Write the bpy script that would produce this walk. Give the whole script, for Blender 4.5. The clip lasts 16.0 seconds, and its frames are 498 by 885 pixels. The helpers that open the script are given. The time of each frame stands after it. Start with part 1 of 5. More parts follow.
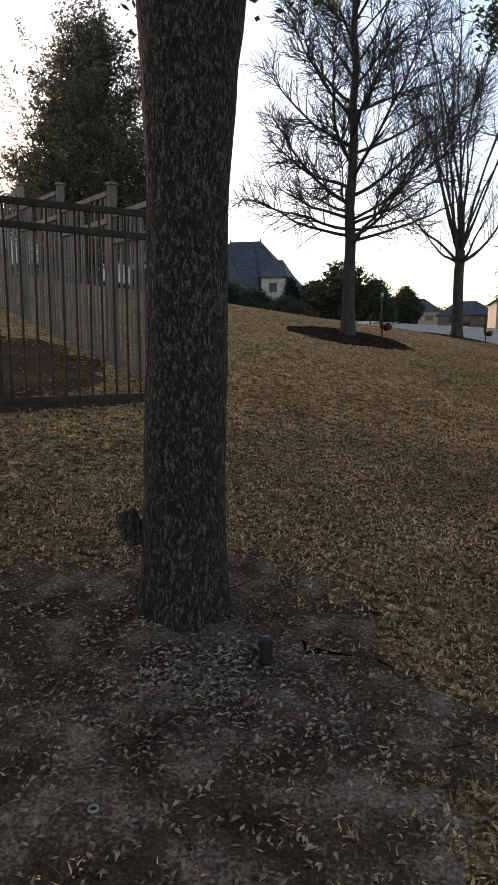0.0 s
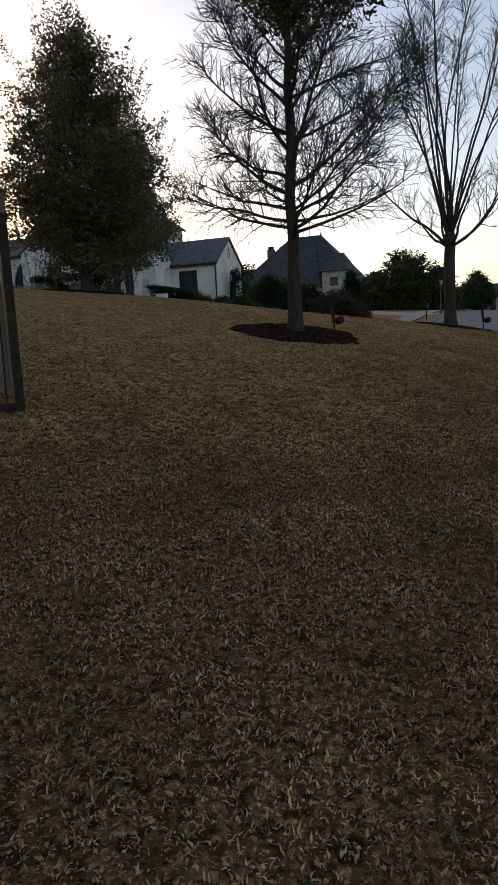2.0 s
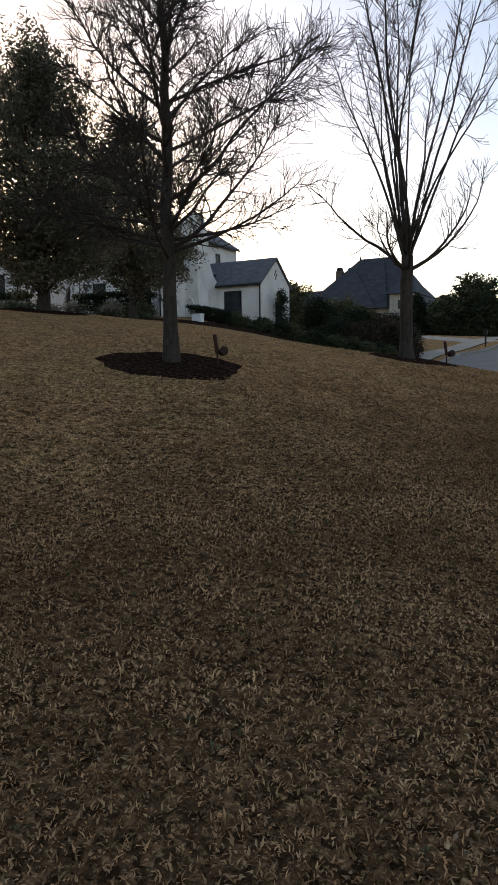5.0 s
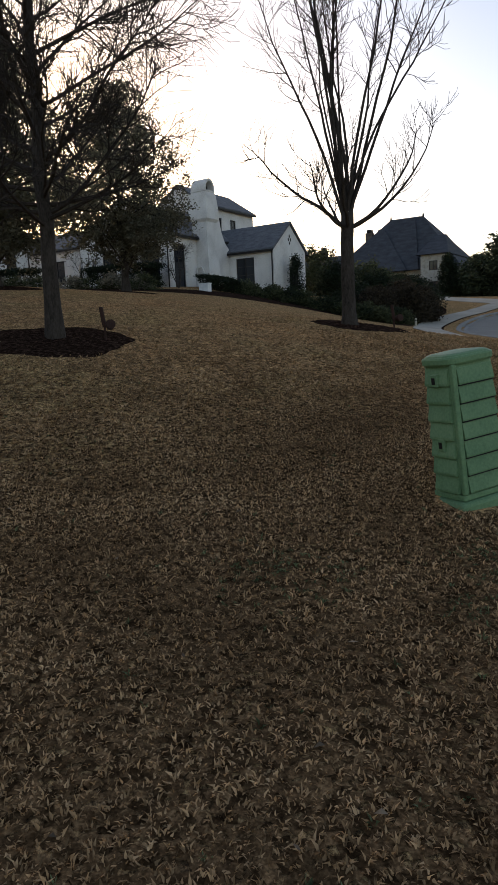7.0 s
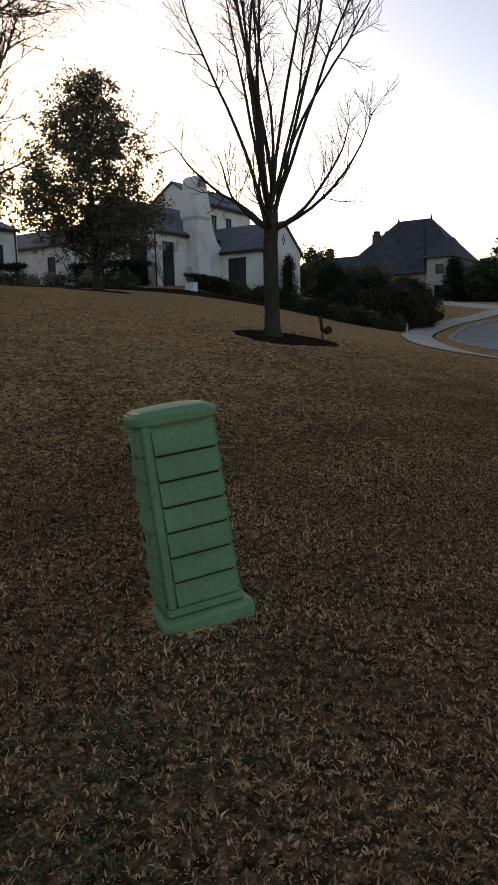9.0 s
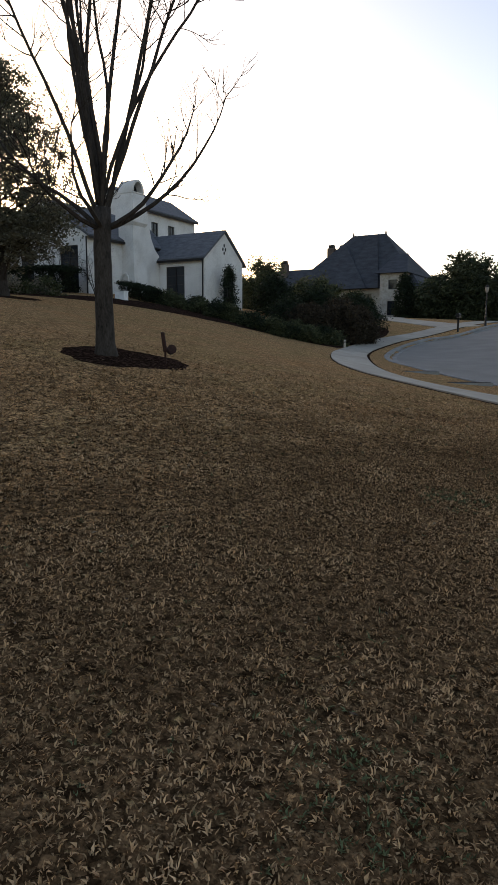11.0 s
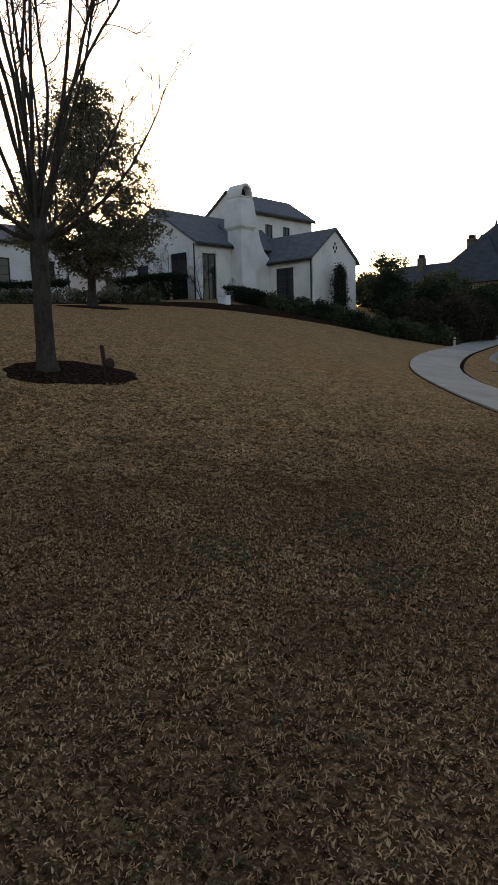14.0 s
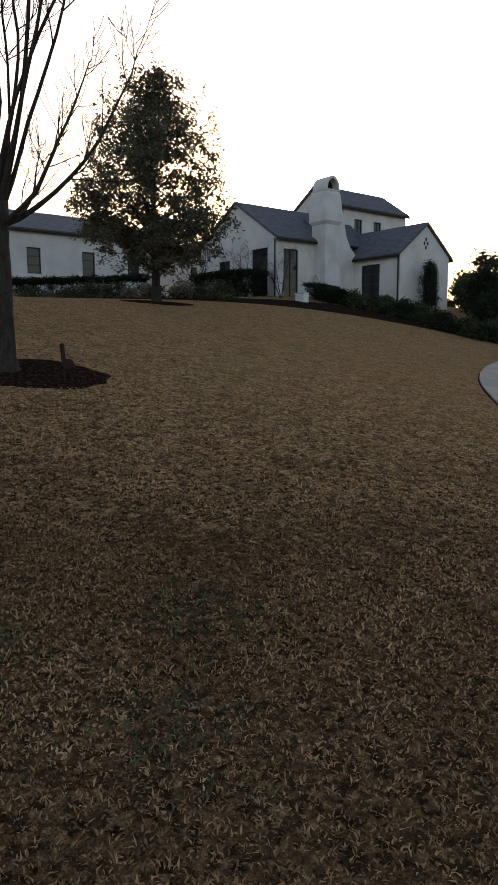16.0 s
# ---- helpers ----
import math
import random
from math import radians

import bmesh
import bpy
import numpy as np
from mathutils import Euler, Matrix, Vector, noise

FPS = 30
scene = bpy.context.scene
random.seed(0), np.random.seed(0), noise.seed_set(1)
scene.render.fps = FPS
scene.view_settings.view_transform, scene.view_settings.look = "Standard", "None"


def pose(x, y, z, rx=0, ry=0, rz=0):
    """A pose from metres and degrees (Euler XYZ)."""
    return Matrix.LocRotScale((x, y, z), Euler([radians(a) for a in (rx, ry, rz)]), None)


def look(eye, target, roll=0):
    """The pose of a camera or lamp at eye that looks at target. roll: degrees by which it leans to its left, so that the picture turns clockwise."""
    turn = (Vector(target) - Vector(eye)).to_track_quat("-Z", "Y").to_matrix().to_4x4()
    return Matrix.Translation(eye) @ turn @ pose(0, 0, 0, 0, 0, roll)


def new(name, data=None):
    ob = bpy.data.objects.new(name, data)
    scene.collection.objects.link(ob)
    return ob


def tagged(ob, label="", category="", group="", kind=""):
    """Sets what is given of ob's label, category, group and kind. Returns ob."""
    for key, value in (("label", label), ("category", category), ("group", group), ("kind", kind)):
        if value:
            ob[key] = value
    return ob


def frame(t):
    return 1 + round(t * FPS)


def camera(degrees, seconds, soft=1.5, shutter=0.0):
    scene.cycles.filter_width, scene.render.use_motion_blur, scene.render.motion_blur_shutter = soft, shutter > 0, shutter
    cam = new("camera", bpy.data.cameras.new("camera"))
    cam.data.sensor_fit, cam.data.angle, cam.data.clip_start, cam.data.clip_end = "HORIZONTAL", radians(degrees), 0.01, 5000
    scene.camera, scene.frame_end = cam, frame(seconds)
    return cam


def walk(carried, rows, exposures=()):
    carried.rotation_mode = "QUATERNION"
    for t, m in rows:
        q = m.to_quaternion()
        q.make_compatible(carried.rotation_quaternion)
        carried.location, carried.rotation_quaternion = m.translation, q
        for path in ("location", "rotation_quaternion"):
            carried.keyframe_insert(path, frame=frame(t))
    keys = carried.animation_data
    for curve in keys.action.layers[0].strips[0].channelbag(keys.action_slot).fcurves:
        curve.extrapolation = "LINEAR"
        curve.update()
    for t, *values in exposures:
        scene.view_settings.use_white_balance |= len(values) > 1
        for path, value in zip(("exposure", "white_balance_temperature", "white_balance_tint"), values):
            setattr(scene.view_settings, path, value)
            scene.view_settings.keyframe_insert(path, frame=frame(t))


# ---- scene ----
cam = camera(40.5, 16.0)
PATH = [
    (0, (-0.715, 1.647, 1.264), (-1.209, 3.564, 0.978), 0.2),
    (0.5, (-0.039, 1.838, 1.261), (-0.532, 3.763, 1.03), 1.7),
    (1, (0.527, 1.991, 1.207), (-0.026, 3.902, 1.004), 0.8),
    (1.5, (0.943, 2.414, 1.26), (0.29, 4.279, 0.951), -1.2),
    (2, (1.479, 2.699, 1.269), (0.753, 4.54, 0.979), -2.6),
    (2.5, (1.901, 3.219, 1.291), (1.133, 5.019, 0.878), -2.1),
    (3, (2.28, 3.703, 1.288), (1.539, 5.536, 0.991), 1.0),
    (3.5, (2.595, 4.306, 1.286), (1.723, 6.06, 0.879), 0.8),
    (4, (3.137, 4.605, 1.288), (2.286, 6.388, 0.978), -1.1),
    (4.5, (3.629, 5.025, 1.317), (2.731, 6.78, 0.981), -3.0),
    (5, (4.054, 5.467, 1.381), (3.104, 7.213, 1.154), -0.8),
    (7.5, (5.857, 7.886, 1.366), (4.785, 9.543, 1.044), -2.9),
    (8, (6.012, 8.483, 1.506), (4.942, 10.143, 1.193), -2.7),
    (8.5, (6.268, 8.911, 1.556), (5.043, 10.459, 1.237), -2.1),
    (9, (6.48, 9.455, 1.53), (5.385, 11.099, 1.214), -1.2),
    (9.5, (6.758, 10.091, 1.534), (5.73, 11.751, 1.104), -3.1),
    (10, (6.75, 10.961, 1.596), (5.733, 12.664, 1.342), -0.5),
    (12.5, (8.556, 13.205, 1.667), (7.516, 14.878, 1.323), 1.3),
    (13, (8.904, 13.596, 1.672), (7.833, 15.263, 1.402), 3.0),
    (13.5, (9.042, 14.085, 1.712), (7.948, 15.731, 1.409), -0.2),
    (14, (9.113, 14.749, 1.769), (7.743, 16.178, 1.487), -1.5),
    (14.5, (9.178, 15.321, 1.793), (7.805, 16.725, 1.415), -1.1),
    (15, (9.202, 15.708, 1.827), (7.928, 17.211, 1.487), 1.0),
    (15.5, (9.187, 16.476, 1.82), (7.761, 17.83, 1.455), -2.2),
    (16, (9.083, 16.993, 1.811), (7.518, 18.206, 1.527), -0.1),
]
walk(cam, [(t, look(eye, target, roll)) for t, eye, target, roll in PATH], [(t, 0.86 + e, 6550, 22) for t, e in ((0.0, 0.8), (0.5, 0.7), (1.0, -0.02), (1.5, -0.15), (2.0, -0.1), (3.0, 0.05), (4.0, 0.3), (5.0, 0.2), (7.5, 0.1), (8.5, 0.25), (9.0, -0.1), (10.0, 0.35), (12.5, -0.08), (13.0, 0.05), (16.0, 0.0))])

# ---- light: dusk, the sun just down behind the white house ----
world = bpy.data.worlds.new("dusk")
scene.world = world
world.use_nodes = True
wn, wl = world.node_tree.nodes, world.node_tree.links
sky = wn.new("ShaderNodeTexSky")
sky.sky_type = "NISHITA"
sky.sun_disc = False
SUN_EL, SUN_AZ = radians(8.0), radians(-52.0)
sky.sun_elevation, sky.sun_rotation = SUN_EL, SUN_AZ
sky.air_density, sky.dust_density, sky.ozone_density = 0.95, 1.45, 0.8
wn["Background"].inputs["Strength"].default_value = 0.15
wl.new(sky.outputs["Color"], wn["Background"].inputs["Color"])
sun = new("sun", bpy.data.lights.new("sun", "SUN"))
sun.data.energy, sun.data.angle, sun.data.color = 0.5, radians(12), (1.0, 0.86, 0.7)
sun.matrix_world = look((0, 0, 60), (-math.sin(SUN_AZ) * 60, -math.cos(SUN_AZ) * 60, 60 - 60 * math.tan(radians(9))))


# ---- materials ----
def material(name, low, high, scale=8.0, rough=0.8, bump=0.3, fine=60.0, metal=0.0, mid=None, stretch=(1, 1, 1), vary=0.0, island=False, distance=0.01, gloss=0.15, through_light=0.0):
    """Two scales of noise between two colours, fine relief, and a change from piece to piece."""
    m = bpy.data.materials.new(name)
    m.use_nodes = True
    n, l = m.node_tree.nodes, m.node_tree.links
    b = n["Principled BSDF"]
    co = n.new("ShaderNodeTexCoord")
    mp = n.new("ShaderNodeMapping")
    mp.inputs["Scale"].default_value = stretch
    l.new(co.outputs["Object"], mp.inputs["Vector"])
    big, small = n.new("ShaderNodeTexNoise"), n.new("ShaderNodeTexNoise")
    big.inputs["Scale"].default_value, big.inputs["Detail"].default_value = scale, 6
    small.inputs["Scale"].default_value, small.inputs["Detail"].default_value = fine, 4
    for t in (big, small):
        l.new(mp.outputs["Vector"], t.inputs["Vector"])
    mix = n.new("ShaderNodeMix")
    mix.data_type = "FLOAT"
    mix.inputs[0].default_value = 0.45
    l.new(big.outputs["Fac"], mix.inputs[2])
    l.new(small.outputs["Fac"], mix.inputs[3])
    ramp = n.new("ShaderNodeValToRGB")
    e = ramp.color_ramp.elements
    e[0].position, e[0].color = 0.32, (*low, 1)
    e[1].position, e[1].color = 0.68, (*high, 1)
    if mid:
        k = e.new(0.5)
        k.color = (*mid, 1)
    l.new(mix.outputs[0], ramp.inputs["Fac"])
    colour = ramp.outputs["Color"]
    if vary:
        info = n.new("ShaderNodeNewGeometry" if island else "ShaderNodeObjectInfo")
        span = n.new("ShaderNodeMapRange")
        span.inputs["To Min"].default_value, span.inputs["To Max"].default_value = 1 - vary, 1 + vary
        l.new(info.outputs["Random Per Island" if island else "Random"], span.inputs["Value"])
        hsv = n.new("ShaderNodeHueSaturation")
        l.new(span.outputs["Result"], hsv.inputs["Value"])
        l.new(colour, hsv.inputs["Color"])
        colour = hsv.outputs["Color"]
    l.new(colour, b.inputs["Base Color"])
    b.inputs["Roughness"].default_value, b.inputs["Metallic"].default_value = rough, metal
    b.inputs["Specular IOR Level"].default_value = gloss
    if through_light:
        tr, join = n.new("ShaderNodeBsdfTranslucent"), n.new("ShaderNodeMixShader")
        join.inputs[0].default_value = through_light
        l.new(colour, tr.inputs["Color"])
        l.new(b.outputs[0], join.inputs[1])
        l.new(tr.outputs[0], join.inputs[2])
        l.new(join.outputs[0], n["Material Output"].inputs["Surface"])
    if bump:
        bp = n.new("ShaderNodeBump")
        bp.inputs["Strength"].default_value, bp.inputs["Distance"].default_value = bump, distance
        l.new(mix.outputs[0], bp.inputs["Height"])
        l.new(bp.outputs["Normal"], b.inputs["Normal"])
    return m


def lawn_material():
    """Dormant turf: tan thatch, grey and rust patches, a little green, rough tufts, with gap shade in the colour."""
    m = bpy.data.materials.new("dormant_turf")
    m.use_nodes = True
    n, l = m.node_tree.nodes, m.node_tree.links
    b = n["Principled BSDF"]
    co = n.new("ShaderNodeTexCoord")

    def tex(scale, detail, rough=0.6):
        t = n.new("ShaderNodeTexNoise")
        t.inputs["Scale"].default_value, t.inputs["Detail"].default_value, t.inputs["Roughness"].default_value = scale, detail, rough
        l.new(co.outputs["Object"], t.inputs["Vector"])
        return t.outputs["Fac"]

    def ramp(fac, stops):
        r = n.new("ShaderNodeValToRGB")
        r.color_ramp.elements[0].position, r.color_ramp.elements[0].color = stops[0][0], (*stops[0][1], 1)
        r.color_ramp.elements[1].position, r.color_ramp.elements[1].color = stops[-1][0], (*stops[-1][1], 1)
        for p, c in stops[1:-1]:
            r.color_ramp.elements.new(p).color = (*c, 1)
        l.new(fac, r.inputs["Fac"])
        return r.outputs["Color"]

    def blend(kind, f, a, c):
        x = n.new("ShaderNodeMix")
        x.data_type, x.blend_type = "RGBA", kind
        if isinstance(f, float):
            x.inputs[0].default_value = f
        else:
            l.new(f, x.inputs[0])
        l.new(a, x.inputs[6])
        l.new(c, x.inputs[7])
        return x.outputs[2]

    # near-black lows paint dark soil and the shade between blades and clumps
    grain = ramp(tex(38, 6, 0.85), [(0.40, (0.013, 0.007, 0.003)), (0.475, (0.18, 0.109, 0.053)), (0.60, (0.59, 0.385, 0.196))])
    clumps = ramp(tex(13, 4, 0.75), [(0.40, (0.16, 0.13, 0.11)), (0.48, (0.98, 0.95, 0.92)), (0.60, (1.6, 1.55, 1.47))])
    # broad dark streaks: shade between clumps, put into the colour
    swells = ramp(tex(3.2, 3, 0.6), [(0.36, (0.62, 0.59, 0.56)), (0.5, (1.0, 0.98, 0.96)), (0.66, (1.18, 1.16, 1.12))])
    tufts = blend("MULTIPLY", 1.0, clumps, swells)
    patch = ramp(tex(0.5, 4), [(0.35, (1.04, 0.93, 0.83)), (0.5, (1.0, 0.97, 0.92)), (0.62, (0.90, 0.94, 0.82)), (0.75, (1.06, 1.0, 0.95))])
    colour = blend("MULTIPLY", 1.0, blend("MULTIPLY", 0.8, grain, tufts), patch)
    l.new(colour, b.inputs["Base Color"])
    b.inputs["Roughness"].default_value = 0.95
    b.inputs["Specular IOR Level"].default_value = 0.0
    b.inputs["Sheen Weight"].default_value, b.inputs["Sheen Roughness"].default_value = 0.12, 0.6
    b.inputs["Sheen Tint"].default_value = (0.75, 0.56, 0.36, 1)
    add = n.new("ShaderNodeMath")
    add.operation = "MULTIPLY_ADD"
    l.new(tex(45, 4, 0.7), add.inputs[0])
    add.inputs[1].default_value = 0.4
    l.new(tex(8, 3), add.inputs[2])
    bp = n.new("ShaderNodeBump")
    bp.inputs["Strength"].default_value, bp.inputs["Distance"].default_value = 0.8, 0.07
    l.new(add.outputs[0], bp.inputs["Height"])
    l.new(bp.outputs["Normal"], b.inputs["Normal"])
    return m


def plain(name, colour, rough=0.5, metal=0.0):
    return material(name, tuple(c * 0.85 for c in colour), tuple(min(1, c * 1.12) for c in colour), 5, rough, 0.08, 40, metal)


def pane_material():
    m = bpy.data.materials.new("window_glass")
    m.use_nodes = True
    b = m.node_tree.nodes["Principled BSDF"]
    b.inputs["Base Color"].default_value = (0.015, 0.018, 0.022, 1)
    b.inputs["Roughness"].default_value = 0.06
    return m


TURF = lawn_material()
BLADE = material("dry_grass_blade", (0.165, 0.10, 0.05), (0.56, 0.375, 0.205), 1.2, 0.9, 0, 9, vary=0.6, island=True, mid=(0.345, 0.217, 0.112), gloss=0.0, through_light=0.2)
# thatch and soil, coloured dark enough to stand for shade between tufts
SHADED_THATCH = material("shaded_thatch", (0.022, 0.0125, 0.006), (0.235, 0.14, 0.068), 26, 0.95, 0.6, 90, vary=0.6, island=True, gloss=0.0, mid=(0.09, 0.052, 0.025))
GREEN_BLADE = material("green_grass_blade", (0.05, 0.065, 0.03), (0.16, 0.18, 0.09), 1.2, 0.9, 0, 9, vary=0.6, island=True, gloss=0.0, through_light=0.2)
MULCH = material("bark_mulch", (0.006, 0.004, 0.003), (0.11, 0.066, 0.046), 18, 0.95, 1.0, 80, mid=(0.022, 0.0128, 0.0092), distance=0.04, gloss=0.0)
LITTER = material("bare_soil_and_leaf_litter", (0.016, 0.010, 0.006), (0.22, 0.165, 0.115), 5, 0.95, 1.0, 80, mid=(0.062, 0.041, 0.026), distance=0.025, gloss=0.0)
# brown soil whose colour is darkened to carry the yard's shade
SHADED_SOIL = material("shaded_brown_soil", (0.03, 0.018, 0.010), (0.13, 0.078, 0.045), 3, 0.95, 0.8, 40, mid=(0.07, 0.041, 0.024), distance=0.02, gloss=0.0)
DEAD_LEAF = material("dead_leaf", (0.05, 0.032, 0.02), (0.24, 0.18, 0.122), 3, 0.8, 0.1, 30, vary=0.7, island=True)
BARK = material("oak_bark", (0.006, 0.005, 0.004), (0.15, 0.135, 0.105), 60, 0.95, 1.0, 170, mid=(0.018, 0.016, 0.012), stretch=(1.2, 1.2, 0.5), distance=0.03)
BARK_FAR = material("grey_brown_bark", (0.015, 0.0125, 0.010), (0.074, 0.061, 0.051), 14, 0.95, 0.6, 60, stretch=(1, 1, 0.35))
TWIG = material("bare_twig", (0.02, 0.016, 0.013), (0.06, 0.048, 0.04), 10, 0.9, 0)
LEAF_DARK = material("live_oak_leaf", (0.022, 0.030, 0.015), (0.075, 0.086, 0.042), 2.0, 0.6, 0, 9, vary=0.5, island=True, through_light=0.35)
LEAF_BROWN = material("bronze_oak_leaf", (0.05, 0.052, 0.033), (0.175, 0.158, 0.104), 1.6, 0.65, 0, 7, vary=0.5, island=True, through_light=0.35)
LEAF_HEDGE = material("clipped_hedge_leaf", (0.009, 0.015, 0.008), (0.034, 0.046, 0.022), 4, 0.6, 0, 15, vary=0.5, island=True, through_light=0.35)
LEAF_SHRUB = material("shrub_leaf", (0.032, 0.040, 0.018), (0.105, 0.115, 0.056), 3, 0.7, 0, 12, vary=0.5, island=True, through_light=0.35)
LEAF_RUST = material("rusty_shrub_leaf", (0.02, 0.017, 0.011), (0.075, 0.056, 0.034), 3, 0.7, 0, 12, vary=0.5, island=True, through_light=0.35)
LEAF_ORANGE = material("orange_leaf", (0.22, 0.09, 0.02), (0.55, 0.26, 0.05), 3, 0.7, 0, 12, vary=0.4, island=True, through_light=0.35)
LEAF_PALE = material("pale_ornamental_grass", (0.12, 0.11, 0.08), (0.30, 0.27, 0.2), 3, 0.8, 0, 12, vary=0.4, island=True, through_light=0.35)
STUCCO = material("painted_white_brick", (0.49, 0.47, 0.435), (0.75, 0.73, 0.69), 0.9, 0.85, 0.3, 14, mid=(0.65, 0.63, 0.59))
SLATE = material("slate_grey_shingle", (0.055, 0.06, 0.068), (0.15, 0.155, 0.165), 2.2, 0.75, 0.5, 16, stretch=(1, 1, 3))
SLATE_DARK = material("dark_shingle", (0.03, 0.032, 0.038), (0.075, 0.08, 0.09), 1.0, 0.8, 0.4, 9, stretch=(1, 1, 3))
STONE = material("cream_limestone", (0.26, 0.235, 0.19), (0.50, 0.46, 0.39), 1.6, 0.9, 0.5, 6, mid=(0.40, 0.365, 0.31))
BRICK_FAR = material("tan_brick", (0.24, 0.17, 0.12), (0.42, 0.33, 0.25), 2, 0.9, 0.3, 8)
# brick with shade put into its colour for distant chimneys; also a dark house
BRICK_DARK = material("shaded_dark_brick", (0.07, 0.055, 0.046), (0.17, 0.135, 0.11), 2, 0.9, 0.3, 8)
DARK_METAL = plain("bronze_metal", (0.03, 0.028, 0.027), 0.45, 0.6)
DOOR_DARK = material("stained_dark_door", (0.02, 0.018, 0.017), (0.05, 0.045, 0.04), 3, 0.5, 0.2, 20, stretch=(6, 6, 1))
GLASS = pane_material()
KERB_MAT = material("stained_kerb_concrete", (0.15, 0.145, 0.13), (0.30, 0.29, 0.27), 1.4, 0.9, 0.2, 45)
CONCRETE = material("sidewalk_concrete", (0.27, 0.242, 0.195), (0.41, 0.37, 0.30), 1.4, 0.9, 0.2, 45, vary=0.10)
ASPHALT = material("worn_road_surface", (0.15, 0.142, 0.125), (0.23, 0.22, 0.195), 0.6, 0.85, 0.2, 30)
IRON = material("weathered_iron", (0.014, 0.011, 0.009), (0.055, 0.045, 0.037), 9, 0.75, 0.4, 50, metal=0.3)
WOOD = material("weathered_picket", (0.065, 0.055, 0.046), (0.22, 0.19, 0.16), 7, 0.9, 0.5, 60, stretch=(3, 3, 0.35), vary=0.25)
GREEN = material("sun_faded_green_plastic", (0.088, 0.172, 0.084), (0.172, 0.275, 0.142), 3.5, 0.5, 0.2, 55, mid=(0.128, 0.228, 0.115))
RUST = material("rusty_red_metal", (0.02, 0.011, 0.009), (0.06, 0.028, 0.021), 14, 0.7, 0.3, 60)
WHITE = plain("white_paint", (0.75, 0.75, 0.73), 0.6)
# black for drain throats and the painted shadow lines under the louvres
FLAT_BLACK = plain("flat_black", (0.02, 0.02, 0.02), 0.9)
CHROME = plain("brushed_steel", (0.5, 0.5, 0.5), 0.3, 0.9)


# ---- mesh helpers ----
def mesh_of(name, verts, faces, mat, smooth=False):
    me = bpy.data.meshes.new(name)
    me.from_pydata([tuple(v) for v in verts], [], [tuple(f) for f in faces])
    me.materials.append(mat)
    if smooth:
        me.polygons.foreach_set("use_smooth", [True] * len(me.polygons))
    me.update()
    return me


def put(name, verts, faces, mat, parent=None, label="", smooth=False):
    ob = new(name, mesh_of(name, verts, faces, mat, smooth))
    if parent is not None:
        ob.parent = parent
    if label:
        ob["label"] = label
    return ob


def part(name, bm, mat, parent=None, label="", smooth=False):
    me = bpy.data.meshes.new(name)
    bm.to_mesh(me)
    bm.free()
    me.materials.append(mat)
    if smooth:
        me.polygons.foreach_set("use_smooth", [True] * len(me.polygons))
    ob = new(name, me)
    if parent is not None:
        ob.parent = parent
    if label:
        ob["label"] = label
    return ob


def box(bm, x0, x1, y0, y1, z0, z1, bevel=0.0):
    r = bmesh.ops.create_cube(bm, size=1)
    vs = r["verts"]
    for v in vs:
        v.co = Vector((x0 + (v.co.x + 0.5) * (x1 - x0), y0 + (v.co.y + 0.5) * (y1 - y0), z0 + (v.co.z + 0.5) * (z1 - z0)))
    if bevel:
        es = list({e for v in vs for e in v.link_edges})
        bmesh.ops.bevel(bm, geom=es, offset=bevel, segments=2, affect="EDGES", profile=0.5)
    return bm


def boxed(*a, bevel=0.0):
    return box(bmesh.new(), *a, bevel=bevel)


def tube(V, F, pts, radii, n=6, cap=True):
    """A tapered tube through pts into the lists V and F."""
    base = len(V)
    for i, p in enumerate(pts):
        d = (pts[min(i + 1, len(pts) - 1)] - pts[max(i - 1, 0)]).normalized()
        a = d.cross(Vector((0.31, 0.95, 0.07))).normalized()
        c = d.cross(a)
        for k in range(n):
            w = 2 * math.pi * k / n
            V.append(p + (a * math.cos(w) + c * math.sin(w)) * radii[i])
    for i in range(len(pts) - 1):
        for k in range(n):
            k2 = (k + 1) % n
            F.append((base + i * n + k, base + i * n + k2, base + (i + 1) * n + k2, base + (i + 1) * n + k))
    if cap:
        F.append(tuple(base + (len(pts) - 1) * n + k for k in range(n)))


def empty_at(name, x, y, z, label, category, group=""):
    e = new(name)
    e.empty_display_size = 0.2
    e.matrix_world = pose(x, y, z)
    return tagged(e, label, category, group)


# ---- the ground ----
SWELL = (0.504, -0.024, 0.752, 0.58, 1.936, -0.835, 1.212, -0.195, 0.304, -1.42, -0.521, 0.367, 0.497, 0.427, -1.293,
         0.055, -0.682, 0.24, -2.366, 1.34, 0.213, -0.125, -0.209, 0.929, -0.715)


def height(x, y):
    """Height of the lawn: a tilted hillside with broad swells."""
    x, y = np.asarray(x, float), np.asarray(y, float)
    z = 0.152 - 0.064 * 30 * np.tanh(x / 30) + 0.05 * y / (1 + np.abs(y) / 400)
    k = 0
    for a in (-24, -12, -4, 4, 12):
        for b in (2, 12, 22, 36, 52):
            z = z + SWELL[k] * np.exp(-((x - a) ** 2 + (y - b) ** 2) / 180.5)
            k += 1
    # low mounds under the two bare trees
    z = z + 0.13 * np.exp(-((x - 0.25) ** 2 + (y - 20.1) ** 2) / 7) + 0.05 * np.exp(-((x + 1.9) ** 2 + (y - 14.4) ** 2) / 5)
    return z


def hz(x, y):
    return float(height(x, y))


